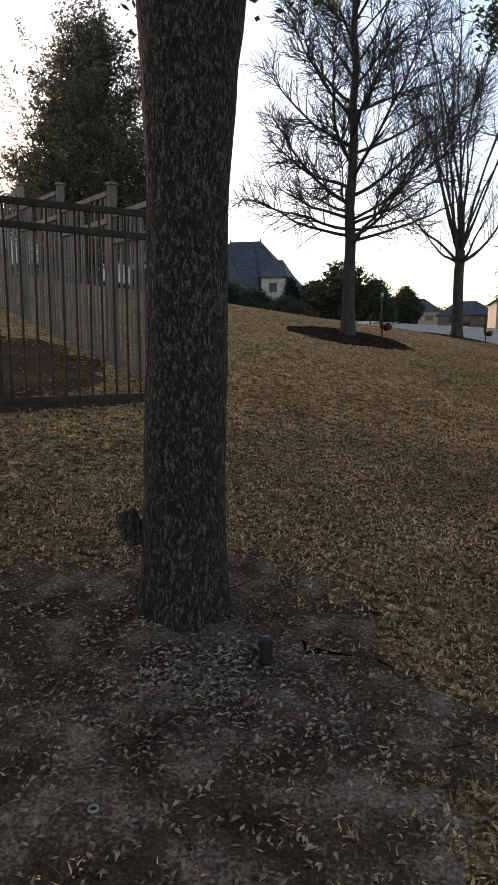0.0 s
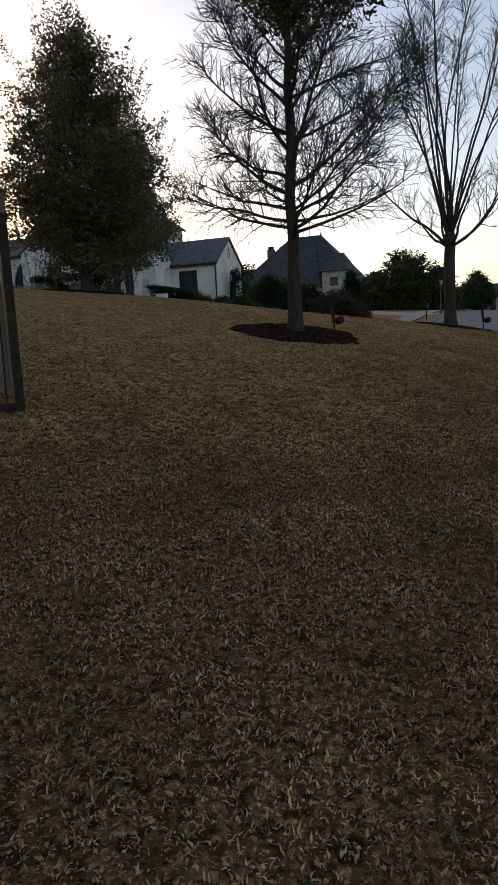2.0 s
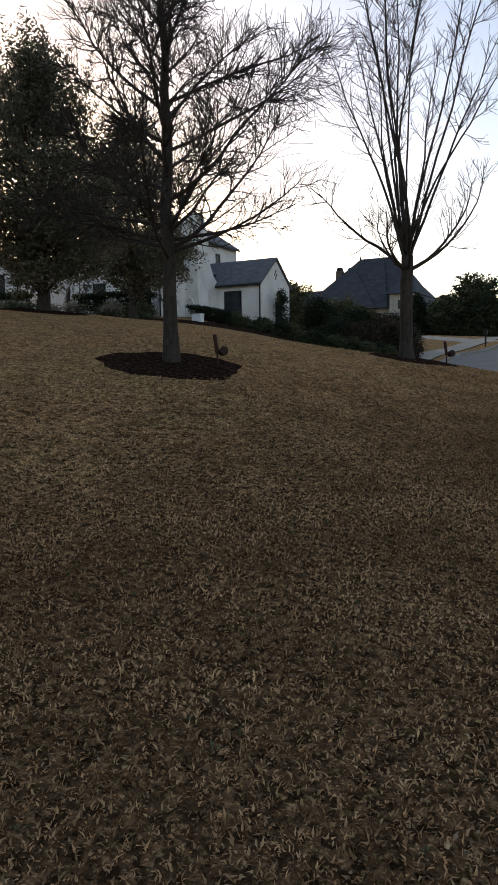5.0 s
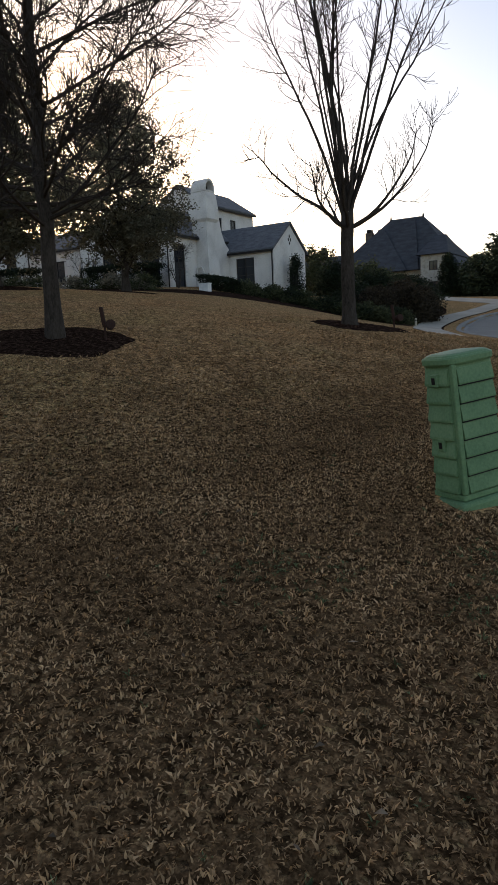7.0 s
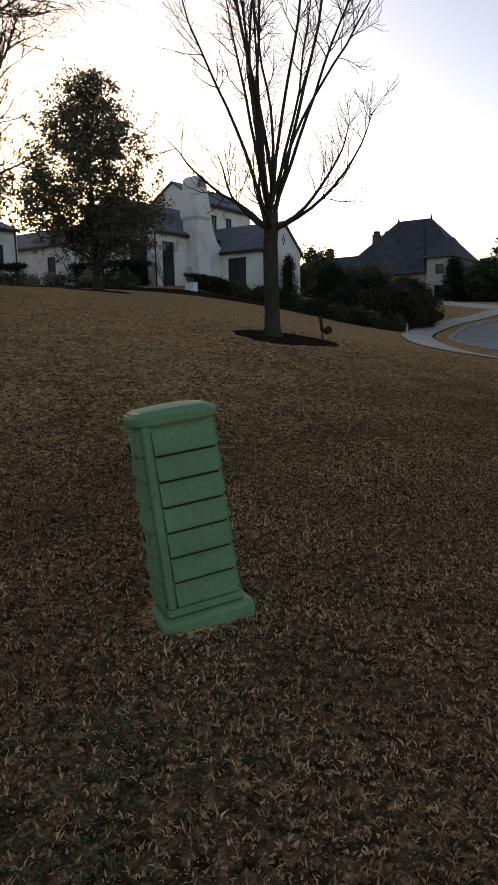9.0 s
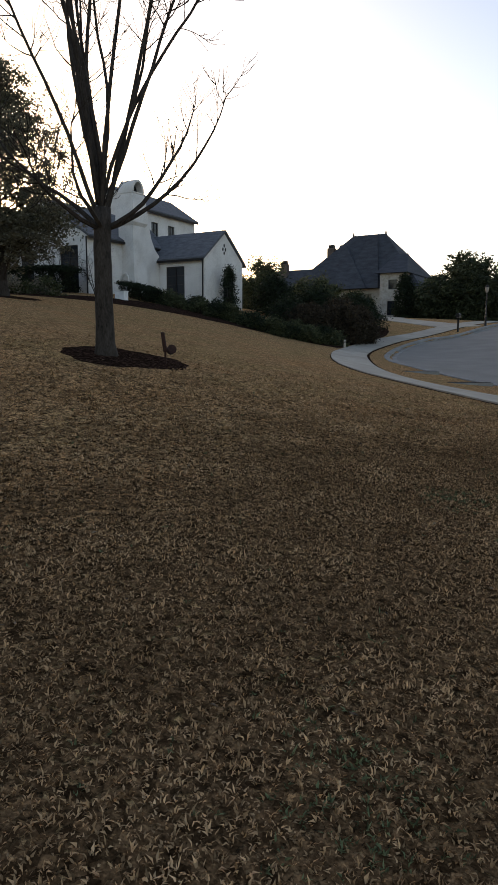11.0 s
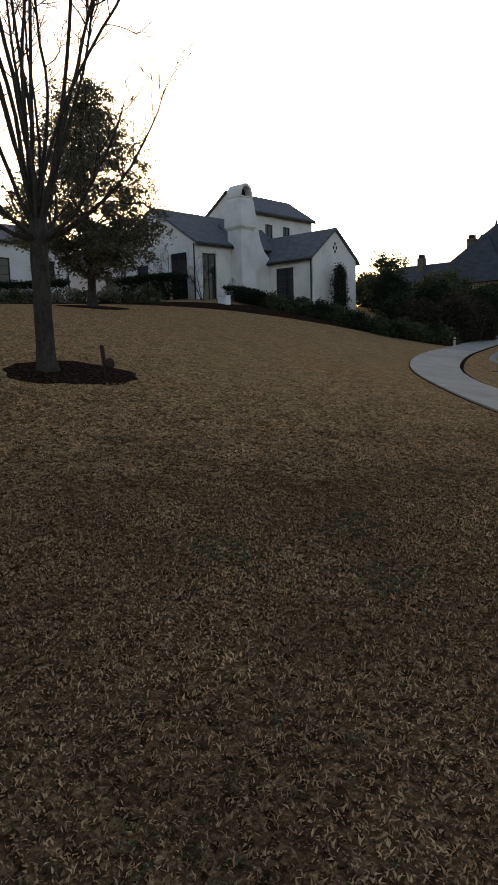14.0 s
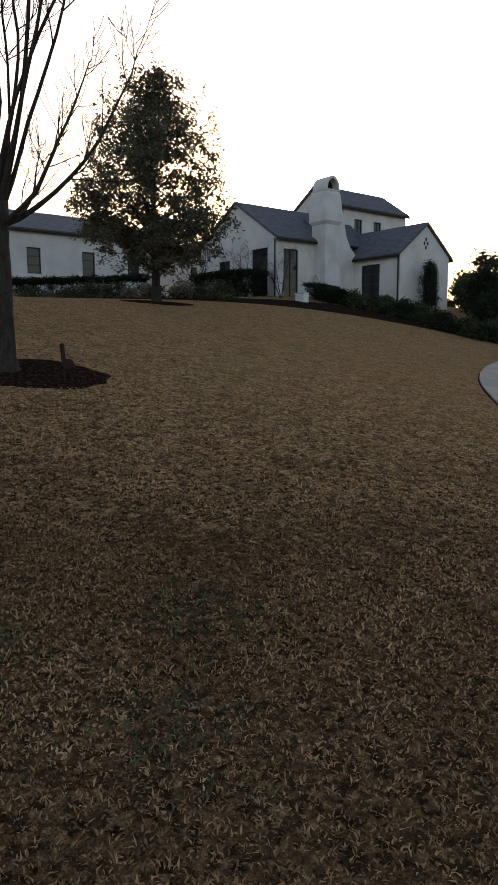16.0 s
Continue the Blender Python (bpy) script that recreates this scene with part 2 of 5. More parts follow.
def smooth_line(pts, step=0.75):
    """A Catmull-Rom line through pts."""
    pts = [np.array(p, float) for p in pts]
    q = [2 * pts[0] - pts[1]] + pts + [2 * pts[-1] - pts[-2]]
    out = []
    for i in range(1, len(q) - 2):
        m = max(2, int(np.linalg.norm(q[i + 1] - q[i]) / step))
        for j in range(m):
            t = j / m
            out.append(0.5 * (2 * q[i] + (q[i + 1] - q[i - 1]) * t + (2 * q[i - 1] - 5 * q[i] + 4 * q[i + 1] - q[i + 2]) * t * t
                              + (3 * q[i] - q[i - 1] - 3 * q[i + 1] + q[i + 2]) * t ** 3))
    out.append(pts[-1])
    return np.array(out)


def normals_of(line):
    d = np.gradient(line, axis=0)
    d /= np.linalg.norm(d, axis=1)[:, None]
    return np.stack([-d[:, 1], d[:, 0]], 1)


# west kerb of the road and its east side
KERB_WEST = smooth_line([(60, 26), (30, 29.5), (14, 32.2), (8, 33.9), (4.0, 35.6), (2.4, 36.6), (0.4, 38.6), (-1.9, 41.0), (-3.4, 43.2), (-5.5, 48.8), (-6.8, 54.6), (-6.6, 59.5), (-5.0, 63.5), (-4.6, 75), (-5, 100), (-5.5, 150), (-6, 230)])
KERB_EAST = smooth_line([(4.2, 230), (4, 150), (4, 100), (4.4, 80), (6.5, 68), (12, 60), (25, 54), (60, 48)])
WALK = smooth_line([(60, 17), (30, 20.5), (14, 23.2), (8.5, 24.5), (6.1, 25.3), (4.9, 26.2), (3.4, 27.9), (1.5, 30.3), (-0.5, 33.0), (-2.5, 36.3), (-4.8, 41.4), (-7.0, 47.2), (-8.4, 52.5), (-8.6, 58), (-7.4, 63.5), (-6.7, 75), (-6.8, 100)], 1.5)


def road_inside(x, y):
    """How far inside the road a place lies; below zero outside."""
    poly = np.vstack([KERB_WEST, KERB_EAST])
    inside = np.zeros(x.shape, bool)
    dist = np.full(x.shape, 1e9)
    for a, b in zip(poly, np.roll(poly, -1, 0)):
        cross = (a[1] > y) != (b[1] > y)
        with np.errstate(divide="ignore", invalid="ignore"):
            xi = (b[0] - a[0]) * (y - a[1]) / (b[1] - a[1] + 1e-12) + a[0]
        inside ^= cross & (x < xi)
        ab = b - a
        t = np.clip(((x - a[0]) * ab[0] + (y - a[1]) * ab[1]) / (ab @ ab + 1e-12), 0, 1)
        dist = np.minimum(dist, np.hypot(x - a[0] - t * ab[0], y - a[1] - t * ab[1]))
    return np.where(inside, dist, -dist)


def steps(lo, hi, core0, core1, fine, grow):
    c = list(np.arange(core0, core1 + 1e-6, fine))
    s, v = fine, core1
    while v < hi:
        s *= grow
        v += s
        c.append(v)
    s, v = fine, core0
    while v > lo:
        s *= grow
        v -= s
        c.insert(0, v)
    return np.array(c)


def build_ground():
    xs, ys = steps(-2600, 2600, -22, 15, 0.5, 1.11), steps(-1500, 4000, -1, 66, 0.5, 1.09)
    X, Y = np.meshgrid(xs, ys)
    Z = height(X, Y)
    d = road_inside(X, Y)
    Z = Z - 0.2 * np.clip((d + 0.05) / 0.3, 0, 1)
    nx, ny = len(xs), len(ys)
    V = np.stack([X.ravel(), Y.ravel(), Z.ravel()], 1)
    idx = np.arange(nx * ny).reshape(ny, nx)
    F = np.stack([idx[:-1, :-1].ravel(), idx[:-1, 1:].ravel(), idx[1:, 1:].ravel(), idx[1:, :-1].ravel()], 1)
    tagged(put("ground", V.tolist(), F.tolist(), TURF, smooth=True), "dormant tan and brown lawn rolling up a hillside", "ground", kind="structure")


def build_road():
    """Road surface between the two kerbs, in bands that follow the ground."""
    n = 160
    a = KERB_WEST[np.linspace(0, len(KERB_WEST) - 1, n).astype(int)]
    e = KERB_EAST[::-1]
    b = e[np.linspace(0, len(e) - 1, n).astype(int)]
    V, F, m = [], [], 24
    for p, q in zip(a, b):
        for k in range(m + 1):
            c = p + (q - p) * k / m
            V.append((c[0], c[1], hz(c[0], c[1]) - 0.12 + 0.05 * math.sin(math.pi * k / m)))
    for i in range(n - 1):
        for k in range(m):
            F.append((i * (m + 1) + k, i * (m + 1) + k + 1, (i + 1) * (m + 1) + k + 1, (i + 1) * (m + 1) + k))
    tagged(put("road", V, F, ASPHALT, smooth=True), "pale grey worn street surface curving past the lawns", "road", kind="structure")
    for line, side in ((KERB_WEST, 1), (KERB_EAST, 1)):
        nn = normals_of(line) * side
        V, F = [], []
        prof = ((0.22, -0.25), (0.22, 0.025), (0.16, 0.045), (0.0, 0.04), (-0.05, 0.0), (-0.08, -0.13), (-0.45, -0.11), (-0.45, -0.3))
        for p, w in zip(line, nn):
            z = hz(*p)
            for o, dz in prof:
                V.append((p[0] + w[0] * o, p[1] + w[1] * o, z + dz))
        k = len(prof)
        for i in range(len(line) - 1):
            for j in range(k - 1):
                F.append((i * k + j, i * k + j + 1, (i + 1) * k + j + 1, (i + 1) * k + j))
        tagged(put("kerb", V, F, KERB_MAT, smooth=False), "concrete kerb and gutter along the street", "kerb", kind="structure")


def build_walk():
    walk_ob = new("pavement")
    tagged(walk_ob, "pale concrete sidewalk curving beside the street", "sidewalk", kind="structure")
    nn = normals_of(WALK)
    w, gap = 0.82, 0.012
    for i in range(len(WALK) - 1):
        V = []
        d = (WALK[i + 1] - WALK[i]) / np.linalg.norm(WALK[i + 1] - WALK[i])
        for p, q, s in ((WALK[i], nn[i], 1), (WALK[i + 1], nn[i + 1], -1)):
            for o in (w, w * 0.33, -w * 0.33, -w):
                c = p + q * o + d * gap * s
                V.append((c[0], c[1], hz(c[0], c[1]) + 0.045))
        V += [(x, y, z - 0.12) for x, y, z in V]
        F = [(k, k + 1, k + 5, k + 4) for k in range(3)]
        F += [(0, 4, 12, 8), (3, 11, 15, 7), (0, 8, 9, 1), (1, 9, 10, 2), (2, 10, 11, 3), (4, 5, 13, 12), (5, 6, 14, 13), (6, 7, 15, 14)]
        put("slab", V, F, CONCRETE, walk_ob)


def patch(name, x, y, r, mat, label, category, seed, rise=0.03, stretch=1.0, turn=0.0, frayed=0.015):
    """An irregular round bed that lies on the lawn."""
    rng = random.Random(seed)
    V, F, rings, n = [], [], 9, 56
    ph = [rng.uniform(0, 6.28) for _ in range(5)]
    for i in range(rings + 1):
        for k in range(n):
            a = 2 * math.pi * k / n
            edge = r * (1 + 0.05 * math.sin(3 * a + ph[0]) + 0.04 * math.sin(5 * a + ph[1]) + 0.03 * math.sin(11 * a + ph[2]) + rng.uniform(-frayed, frayed))
            f = i / rings
            u, v = math.cos(a) * edge * f * stretch, math.sin(a) * edge * f
            px = x + u * math.cos(turn) - v * math.sin(turn)
            py = y + u * math.sin(turn) + v * math.cos(turn)
            dz = rise * (1 - f ** 3) + (rng.uniform(-0.012, 0.012) if 0 < i < rings - 1 else 0) + 0.004
            V.append((px, py, hz(px, py) + (dz if i < rings else -0.03)))
    for i in range(rings):
        for k in range(n):
            k2 = (k + 1) % n
            F.append((i * n + k, i * n + k2, (i + 1) * n + k2, (i + 1) * n + k))
    tagged(put(name, V, F, mat, smooth=True), label, category, kind="stuff")


# ---- plants ----
def leaf_quads(V, F, centre, spread, count, size, rng):
    for _ in range(count):
        c = centre + Vector((rng.gauss(0, spread), rng.gauss(0, spread), rng.gauss(0, spread * 0.7)))
        a = Vector((rng.uniform(-1, 1), rng.uniform(-1, 1), rng.uniform(-0.7, 0.7))).normalized()
        b = a.cross(Vector((rng.uniform(-1, 1), rng.uniform(-1, 1), rng.uniform(-1, 1)))).normalized()
        s = size * rng.uniform(0.6, 1.3)
        i = len(V)
        V.extend((c - a * s, c + b * s * 0.42, c + a * s, c - b * s * 0.42))
        F.append((i, i + 1, i + 2, i + 3))


def bent(start, way, length, rng, rise=0.3, wobble=0.12, n=6):
    """A line that bends upward and wavers."""
    pts, d, p = [start.copy()], way.normalized(), start.copy()
    for _ in range(n):
        d = (d + Vector((rng.gauss(0, wobble), rng.gauss(0, wobble), rng.gauss(0, wobble) + rise / n))).normalized()
        p = p + d * (length / n)
        pts.append(p.copy())
    return pts


def taper(r0, r1, n):
    return [r0 + (r1 - r0) * i / (n - 1) for i in range(n)]


def sprout(V, F, pts, r, level, rng, count, reach, rise):
    """Side shoots along a limb, and shoots on those."""
    for _ in range(count):
        f = rng.uniform(0.2, 1.0)
        i = min(int(f * (len(pts) - 1)), len(pts) - 2)
        p = pts[i].lerp(pts[i + 1], f * (len(pts) - 1) - i)
        d = (pts[i + 1] - pts[i]).normalized()
        side = d.cross(Vector((rng.gauss(0, 1), rng.gauss(0, 1), rng.gauss(0, 1)))).normalized()
        way = d * rng.uniform(0.5, 1.0) + side * rng.uniform(0.5, 1.0)
        ln = reach * rng.uniform(0.5, 1.15) * (1.1 - 0.5 * f)
        q = bent(p, way, ln, rng, rise, 0.13, 5 if level > 1 else 3)
        rr = max(0.0048, r * 0.5 * (1 - 0.5 * f))
        tube(V, F, q, taper(rr, 0.004, len(q)), 3, False)
        if level > 1:
            sprout(V, F, q, rr, level - 1, rng, max(3, count // 2), reach * 0.55, rise)


def flared_trunk(V, F, rng, h, r, lean=(0, 0), n=14, flare=1.5, segs=10, tip=0.5):
    pts, rad = [], []
    for i in range(segs + 1):
        z = h * i / segs
        pts.append(Vector((lean[0] * z + rng.uniform(-0.012, 0.012), lean[1] * z + rng.uniform(-0.012, 0.012), z - 0.08)))
        rad.append(r * ((flare - 1) * math.exp(-z / 0.16) + 1 - (1 - tip) * (z / h)))
    tube(V, F, pts, rad, n)
    return pts


def leader_tree(x, y, label, seed):
    """A bare shade tree with one leader and a broad cone of limbs."""
    rng = random.Random(seed)
    t = empty_at("bare_tree", x, y, hz(x, y), label, "tree", "bare trees on the lawn")
    V, F = [], []
    top = 9.4
    line = [Vector((rng.gauss(0, 0.018), rng.gauss(0, 0.018), top * i / 16 - 0.08)) for i in range(17)]
    line[0].x = line[0].y = line[1].x = line[1].y = line[2].x = line[2].y = 0
    rad = [0.12 * (1 - 0.92 * i / 16) * (1.35 if i == 0 else 1.05 if i == 1 else 1) for i in range(17)]
    tube(V, F, line, rad, 10)
    put("trunk", V, F, BARK_FAR, t, smooth=True)
    V2, F2 = [], []
    z, turn = 1.6, rng.uniform(0, 6)
    while z < 8.9:
        f = (z - 1.75) / 7.2
        turn += 2.4 + rng.uniform(-0.4, 0.4)
        up = 0.2 + 1.55 * f
        way = Vector((math.cos(turn), math.sin(turn), up))
        ln = (2.85 - 1.75 * f) * rng.uniform(0.75, 1.12) * (1 + 0.24 * math.cos(turn - 0.4))
        p = Vector((0, 0, z))
        pts = bent(p, way, ln, rng, 0.42 - 0.1 * f, 0.10, 8)
        r = 0.042 * (1 - 0.6 * f) * rng.uniform(0.7, 1.1)
        V, F = [], []
        tube(V, F, pts, taper(r, 0.006, len(pts)), 5)
        put("limb", V, F, TWIG, t)
        sprout(V2, F2, pts, r, 2, rng, 23, ln * 0.37, 0.25)
        z += 0.125 + 0.04 * rng.random()
    # long low limbs, almost level
    for k, (a, ln) in enumerate(((0.15, 2.3), (3.3, 2.1), (0.8, 2.2), (-0.5, 2.1), (3.9, 2.0), (2.5, 1.8))):
        pts = bent(Vector((0, 0, 1.68 + 0.1 * k)), Vector((math.cos(a), math.sin(a), 0.16)), ln, rng, 0.22, 0.09, 8)
        V, F = [], []
        tube(V, F, pts, taper(0.034, 0.006, len(pts)), 5)
        put("limb", V, F, TWIG, t)
        sprout(V2, F2, pts, 0.03, 2, rng, 15, 0.8, 0.3)
    tagged(put("twig_growth", V2, F2, TWIG, t), kind="stuff")
    return t


def vase_tree(x, y, label, seed):
    """A bare tree whose short trunk parts into many steep leaders over two low arms."""
    rng = random.Random(seed)
    t = empty_at("bare_tree", x, y, hz(x, y), label, "tree", "bare trees on the lawn")
    V, F = [], []
    flared_trunk(V, F, rng, 2.25, 0.138, (0.0, 0.005), 12, 1.45, 8, 0.9)
    put("trunk", V, F, BARK_FAR, t, smooth=True)
    V2, F2 = [], []
    for k in range(11):
        a = k * 2.4 + rng.uniform(-0.3, 0.3)
        lean = 0.07 + 0.25 * math.sqrt(k / 10)
        way = Vector((math.cos(a) * lean, math.sin(a) * lean, 1))
        ln = 6.7 - 2.0 * (k / 10) + rng.uniform(-0.5, 0.4)
        pts = bent(Vector((math.cos(a) * 0.05, math.sin(a) * 0.05, 1.9 + 0.55 * rng.random())), way, ln, rng, 0.16, 0.062, 14)
        r = 0.041 - 0.014 * (k / 10)
        V, F = [], []
        tube(V, F, pts, taper(r, 0.008, len(pts)), 6)
        put("limb", V, F, BARK_FAR, t)
        sprout(V2, F2, pts[4:], r * 0.7, 2, rng, 15, 0.9, 0.5)
    for a, lean, ln in ((1.2, 0.44, 4.8), (0.5, 0.40, 4.8), (4.0, 0.34, 4.6), (3.2, 0.28, 4.9)):
        pts = bent(Vector((math.cos(a) * 0.06, math.sin(a) * 0.06, 2.0 + 0.3 * rng.random())), Vector((math.cos(a) * lean, math.sin(a) * lean, 1)), ln, rng, 0.25, 0.06, 12)
        V, F = [], []
        tube(V, F, pts, taper(0.036, 0.007, len(pts)), 6)
        put("limb", V, F, BARK_FAR, t)
        sprout(V2, F2, pts[3:], 0.03, 2, rng, 13, 0.95, 0.5)
    for a, ln in ((0.55, 2.4), (1.1, 2.9), (3.7, 2.7), (2.3, 2.0), (5.2, 1.9), (4.5, 1.9)):
        way = Vector((math.cos(a), math.sin(a), 0.42))
        pts = bent(Vector((0, 0, 1.85)), way, ln, rng, 0.85, 0.10, 10)
        V, F = [], []
        tube(V, F, pts, taper(0.042, 0.007, len(pts)), 5)
        put("limb", V, F, BARK_FAR, t)
        sprout(V2, F2, pts[2:], 0.028, 2, rng, 11, 0.9, 0.8)
    tagged(put("twig_growth", V2, F2, TWIG, t), kind="stuff")
    return t


def leafy_tree(name, x, y, label, seed, tall, wide, low, trunk_r, leaf, leaf_size, clumps, per, group="", peak=0.42, spread=0.28, lobes=26, ragged=0.0):
    """A leafy tree: trunk, limbs that each carry a lobe of clumps, an uneven crown of small leaves with gaps."""
    rng = random.Random(seed)
    t = empty_at(name, x, y, hz(x, y), label, "tree", group)
    V, F = [], []
    line = flared_trunk(V, F, rng, tall * 0.86, trunk_r, (rng.uniform(-0.015, 0.015), rng.uniform(-0.015, 0.015)), 9, 1.4, 12, 0.12)
    put("trunk", V, F, BARK_FAR, t, smooth=True)
    VL, FL = [], []
    turn = rng.uniform(0, 6)
    for k in range(lobes):
        f = ((k + 0.5) / lobes) ** 0.9
        turn += 2.4 + rng.uniform(-0.35, 0.35)
        prof = 0.55 + 0.45 * math.sin(math.pi / 2 * f / peak) if f < peak else math.sqrt(max(0.02, 1 - ((f - peak) / (1 - peak + 0.03)) ** 1.7))
        prof *= 1 - 0.35 * ragged * max(0.0, f - peak)
        size = wide * 0.155 * rng.uniform(0.75, 1.3) * (1.1 - 0.35 * f)
        reach = max(0.0, wide / 2 * prof * rng.uniform(0.8, 1.12) - size * 0.9) * (1 if k % 4 else 0.35)
        c = Vector((math.cos(turn) * reach, math.sin(turn) * reach, low + size * 0.7 + (tall - low - size * 1.3) * f))
        i = max(1, min(int((c.z - reach * 0.55) / (tall * 0.86) * 12), 11))
        V, F = [], []
        p = line[i]
        mid = p.lerp(c, 0.55) + Vector((rng.gauss(0, 0.06) * reach, rng.gauss(0, 0.06) * reach, -0.06 * reach))
        tube(V, F, [p, p.lerp(mid, 0.5) + Vector((0, 0, 0.03)), mid, c], [0.3 * trunk_r * (1.1 - 0.7 * f), 0.2 * trunk_r, 0.016, 0.006], 5, False)
        put("limb", V, F, TWIG, t)
        thin = (1 - 0.3 * ragged * max(0.0, f - 0.3) / 0.7) * (1.35 if f < 0.3 else 1.0)
        for _ in range(max(4, int(clumps / lobes * thin))):
            d = Vector((rng.gauss(0, 1), rng.gauss(0, 1), rng.gauss(0, 1))).normalized() * size * (rng.random() ** 0.45)
            d.z *= 0.85 if f < 0.75 else 1.35
            if f > 0.45:
                d *= 1 - 0.45 * ragged
                d.z *= 1 + 0.9 * ragged
            q = c + d
            if q.z < low * 0.7:
                q.z = low * 0.7 + rng.random() * 0.3
            leaf_quads(VL, FL, q, spread * rng.uniform(0.5, 1.0), int(per * thin * rng.uniform(0.4, 1.4)), leaf_size, rng)
    if ragged:
        # upright shoots that break the outline
        V, F = [], []
        for _ in range(int(110 * ragged)):
            a, f = rng.uniform(0, 6.28), rng.uniform(0.35, 1.0)
            prof = math.sqrt(max(0.02, 1 - ((f - peak) / (1 - peak + 0.03)) ** 1.7)) if f > peak else 1
            r = wide / 2 * prof * rng.uniform(0.55, 0.95)
            p = Vector((math.cos(a) * r, math.sin(a) * r, low + (tall - low) * f * 0.95))
            q = p + Vector((math.cos(a) * 0.25, math.sin(a) * 0.25, 0.6)) * rng.uniform(0.7, 1.5)
            tube(V, F, [p - Vector((math.cos(a) * 0.3, math.sin(a) * 0.3, 0.6)), p, q], [0.014, 0.009, 0.004], 3, False)
            for g in (0.2, 0.45, 0.7, 0.95):
                leaf_quads(VL, FL, p.lerp(q, g), spread * 0.5 * (1.2 - 0.7 * g), int(14 * (1.3 - 0.7 * g)), leaf_size * 0.85, rng)
        tagged(put("shoot_growth", V, F, TWIG, t), kind="stuff")
    put("crown", VL, FL, leaf, t)
    return t


def crape_tree(x, y, label, seed, tall=3.4, stems=6, lean=0.3):
    """A small bare tree of several stems."""
    rng = random.Random(seed)
    t = empty_at("bare_garden_tree", x, y, hz(x, y), label, "tree", "small bare trees at the house")
    V2, F2 = [], []
    for k in range(stems):
        a = k * 2.4 + rng.uniform(-0.3, 0.3)
        pts = bent(Vector((math.cos(a) * 0.06, math.sin(a) * 0.06, -0.05)), Vector((math.cos(a) * lean, math.sin(a) * lean, 1)), tall * rng.uniform(0.8, 1.05), rng, 0.0, 0.1, 9)
        V, F = [], []
        tube(V, F, pts, taper(0.035, 0.008, len(pts)), 5)
        put("stem", V, F, BARK_FAR, t)
        sprout(V2, F2, pts, 0.03, 2, rng, 14, 0.85, 0.2)
    tagged(put("twig_growth", V2, F2, BARK_FAR, t), kind="stuff")


def shrub(name, x, y, label, seed, tall, wide, deep, leaf, leaf_size, clumps, per, group="", boxy=False, spread=0.14, turn=0.0, category="shrub"):
    rng = random.Random(seed)
    t = empty_at(name, x, y, hz(x, y), label, category, group)
    V, F, VL, FL = [], [], [], []
    ct, st = math.cos(turn), math.sin(turn)
    for k in range(clumps):
        if boxy:
            u, v, w = rng.uniform(-1, 1), rng.uniform(-1, 1), rng.uniform(0.05, 1)
            if rng.random() < 0.55:
                w = 1.0 - abs(rng.gauss(0, 0.03))
        else:
            a, f = rng.uniform(0, 6.283), rng.random()
            r = math.sqrt(max(0, 1 - f ** 2.2)) * math.sqrt(rng.uniform(0.2, 1)) * (1 + rng.gauss(0, 0.1))
            u, v, w = math.cos(a) * r, math.sin(a) * r, f * (1 + rng.gauss(0, 0.06))
        px, py = u * wide / 2, v * deep / 2
        gx, gy = px * ct - py * st, px * st + py * ct
        c = Vector((gx, gy, hz(x + gx, y + gy) - hz(x, y) + w * tall + 0.04))
        leaf_quads(VL, FL, c, spread, per, leaf_size, rng)
        if k % 6 == 0:
            tube(V, F, [Vector((gx * 0.25, gy * 0.25, -0.08)), Vector((gx * 0.6, gy * 0.6, c.z * 0.55)), c], [0.02, 0.013, 0.004], 4, False)
    put("stem_growth", V, F, TWIG, t)
    put("foliage", VL, FL, leaf, t)
    return t

# ---- the large structure ----
build_ground()
build_road()

# ---- houses ----
def panel(bm, axis, c0, c1, u0, u1, z0, z1, openings=()):
    """A wall of real thickness, one shell, with rectangular openings (u0, u1, z0, z1) through it."""
    us = sorted({u0, u1, *[o[0] for o in openings], *[o[1] for o in openings]})
    zs = sorted({z0, z1, *[o[2] for o in openings], *[o[3] for o in openings]})
    solid = lambda i, k: 0 <= i < len(us) - 1 and 0 <= k < len(zs) - 1 and not any(
        o[0] < (us[i] + us[i + 1]) / 2 < o[1] and o[2] < (zs[k] + zs[k + 1]) / 2 < o[3] for o in openings)
    made = {}

    def v(i, k, c):
        if (i, k, c) not in made:
            made[i, k, c] = bm.verts.new((us[i], c, zs[k]) if axis == "x" else (c, us[i], zs[k]))
        return made[i, k, c]

    for i in range(len(us) - 1):
        for k in range(len(zs) - 1):
            if solid(i, k):
                for c in (c0, c1):
                    bm.faces.new((v(i, k, c), v(i + 1, k, c), v(i + 1, k + 1, c), v(i, k + 1, c)))
                for di, dk, p, q in ((-1, 0, (i, k), (i, k + 1)), (1, 0, (i + 1, k), (i + 1, k + 1)), (0, -1, (i, k), (i + 1, k)), (0, 1, (i, k + 1), (i + 1, k + 1))):
                    if not solid(i + di, k + dk):
                        bm.faces.new((v(*p, c0), v(*q, c0), v(*q, c1), v(*p, c1)))
    bmesh.ops.recalc_face_normals(bm, faces=bm.faces[:])
    return bm


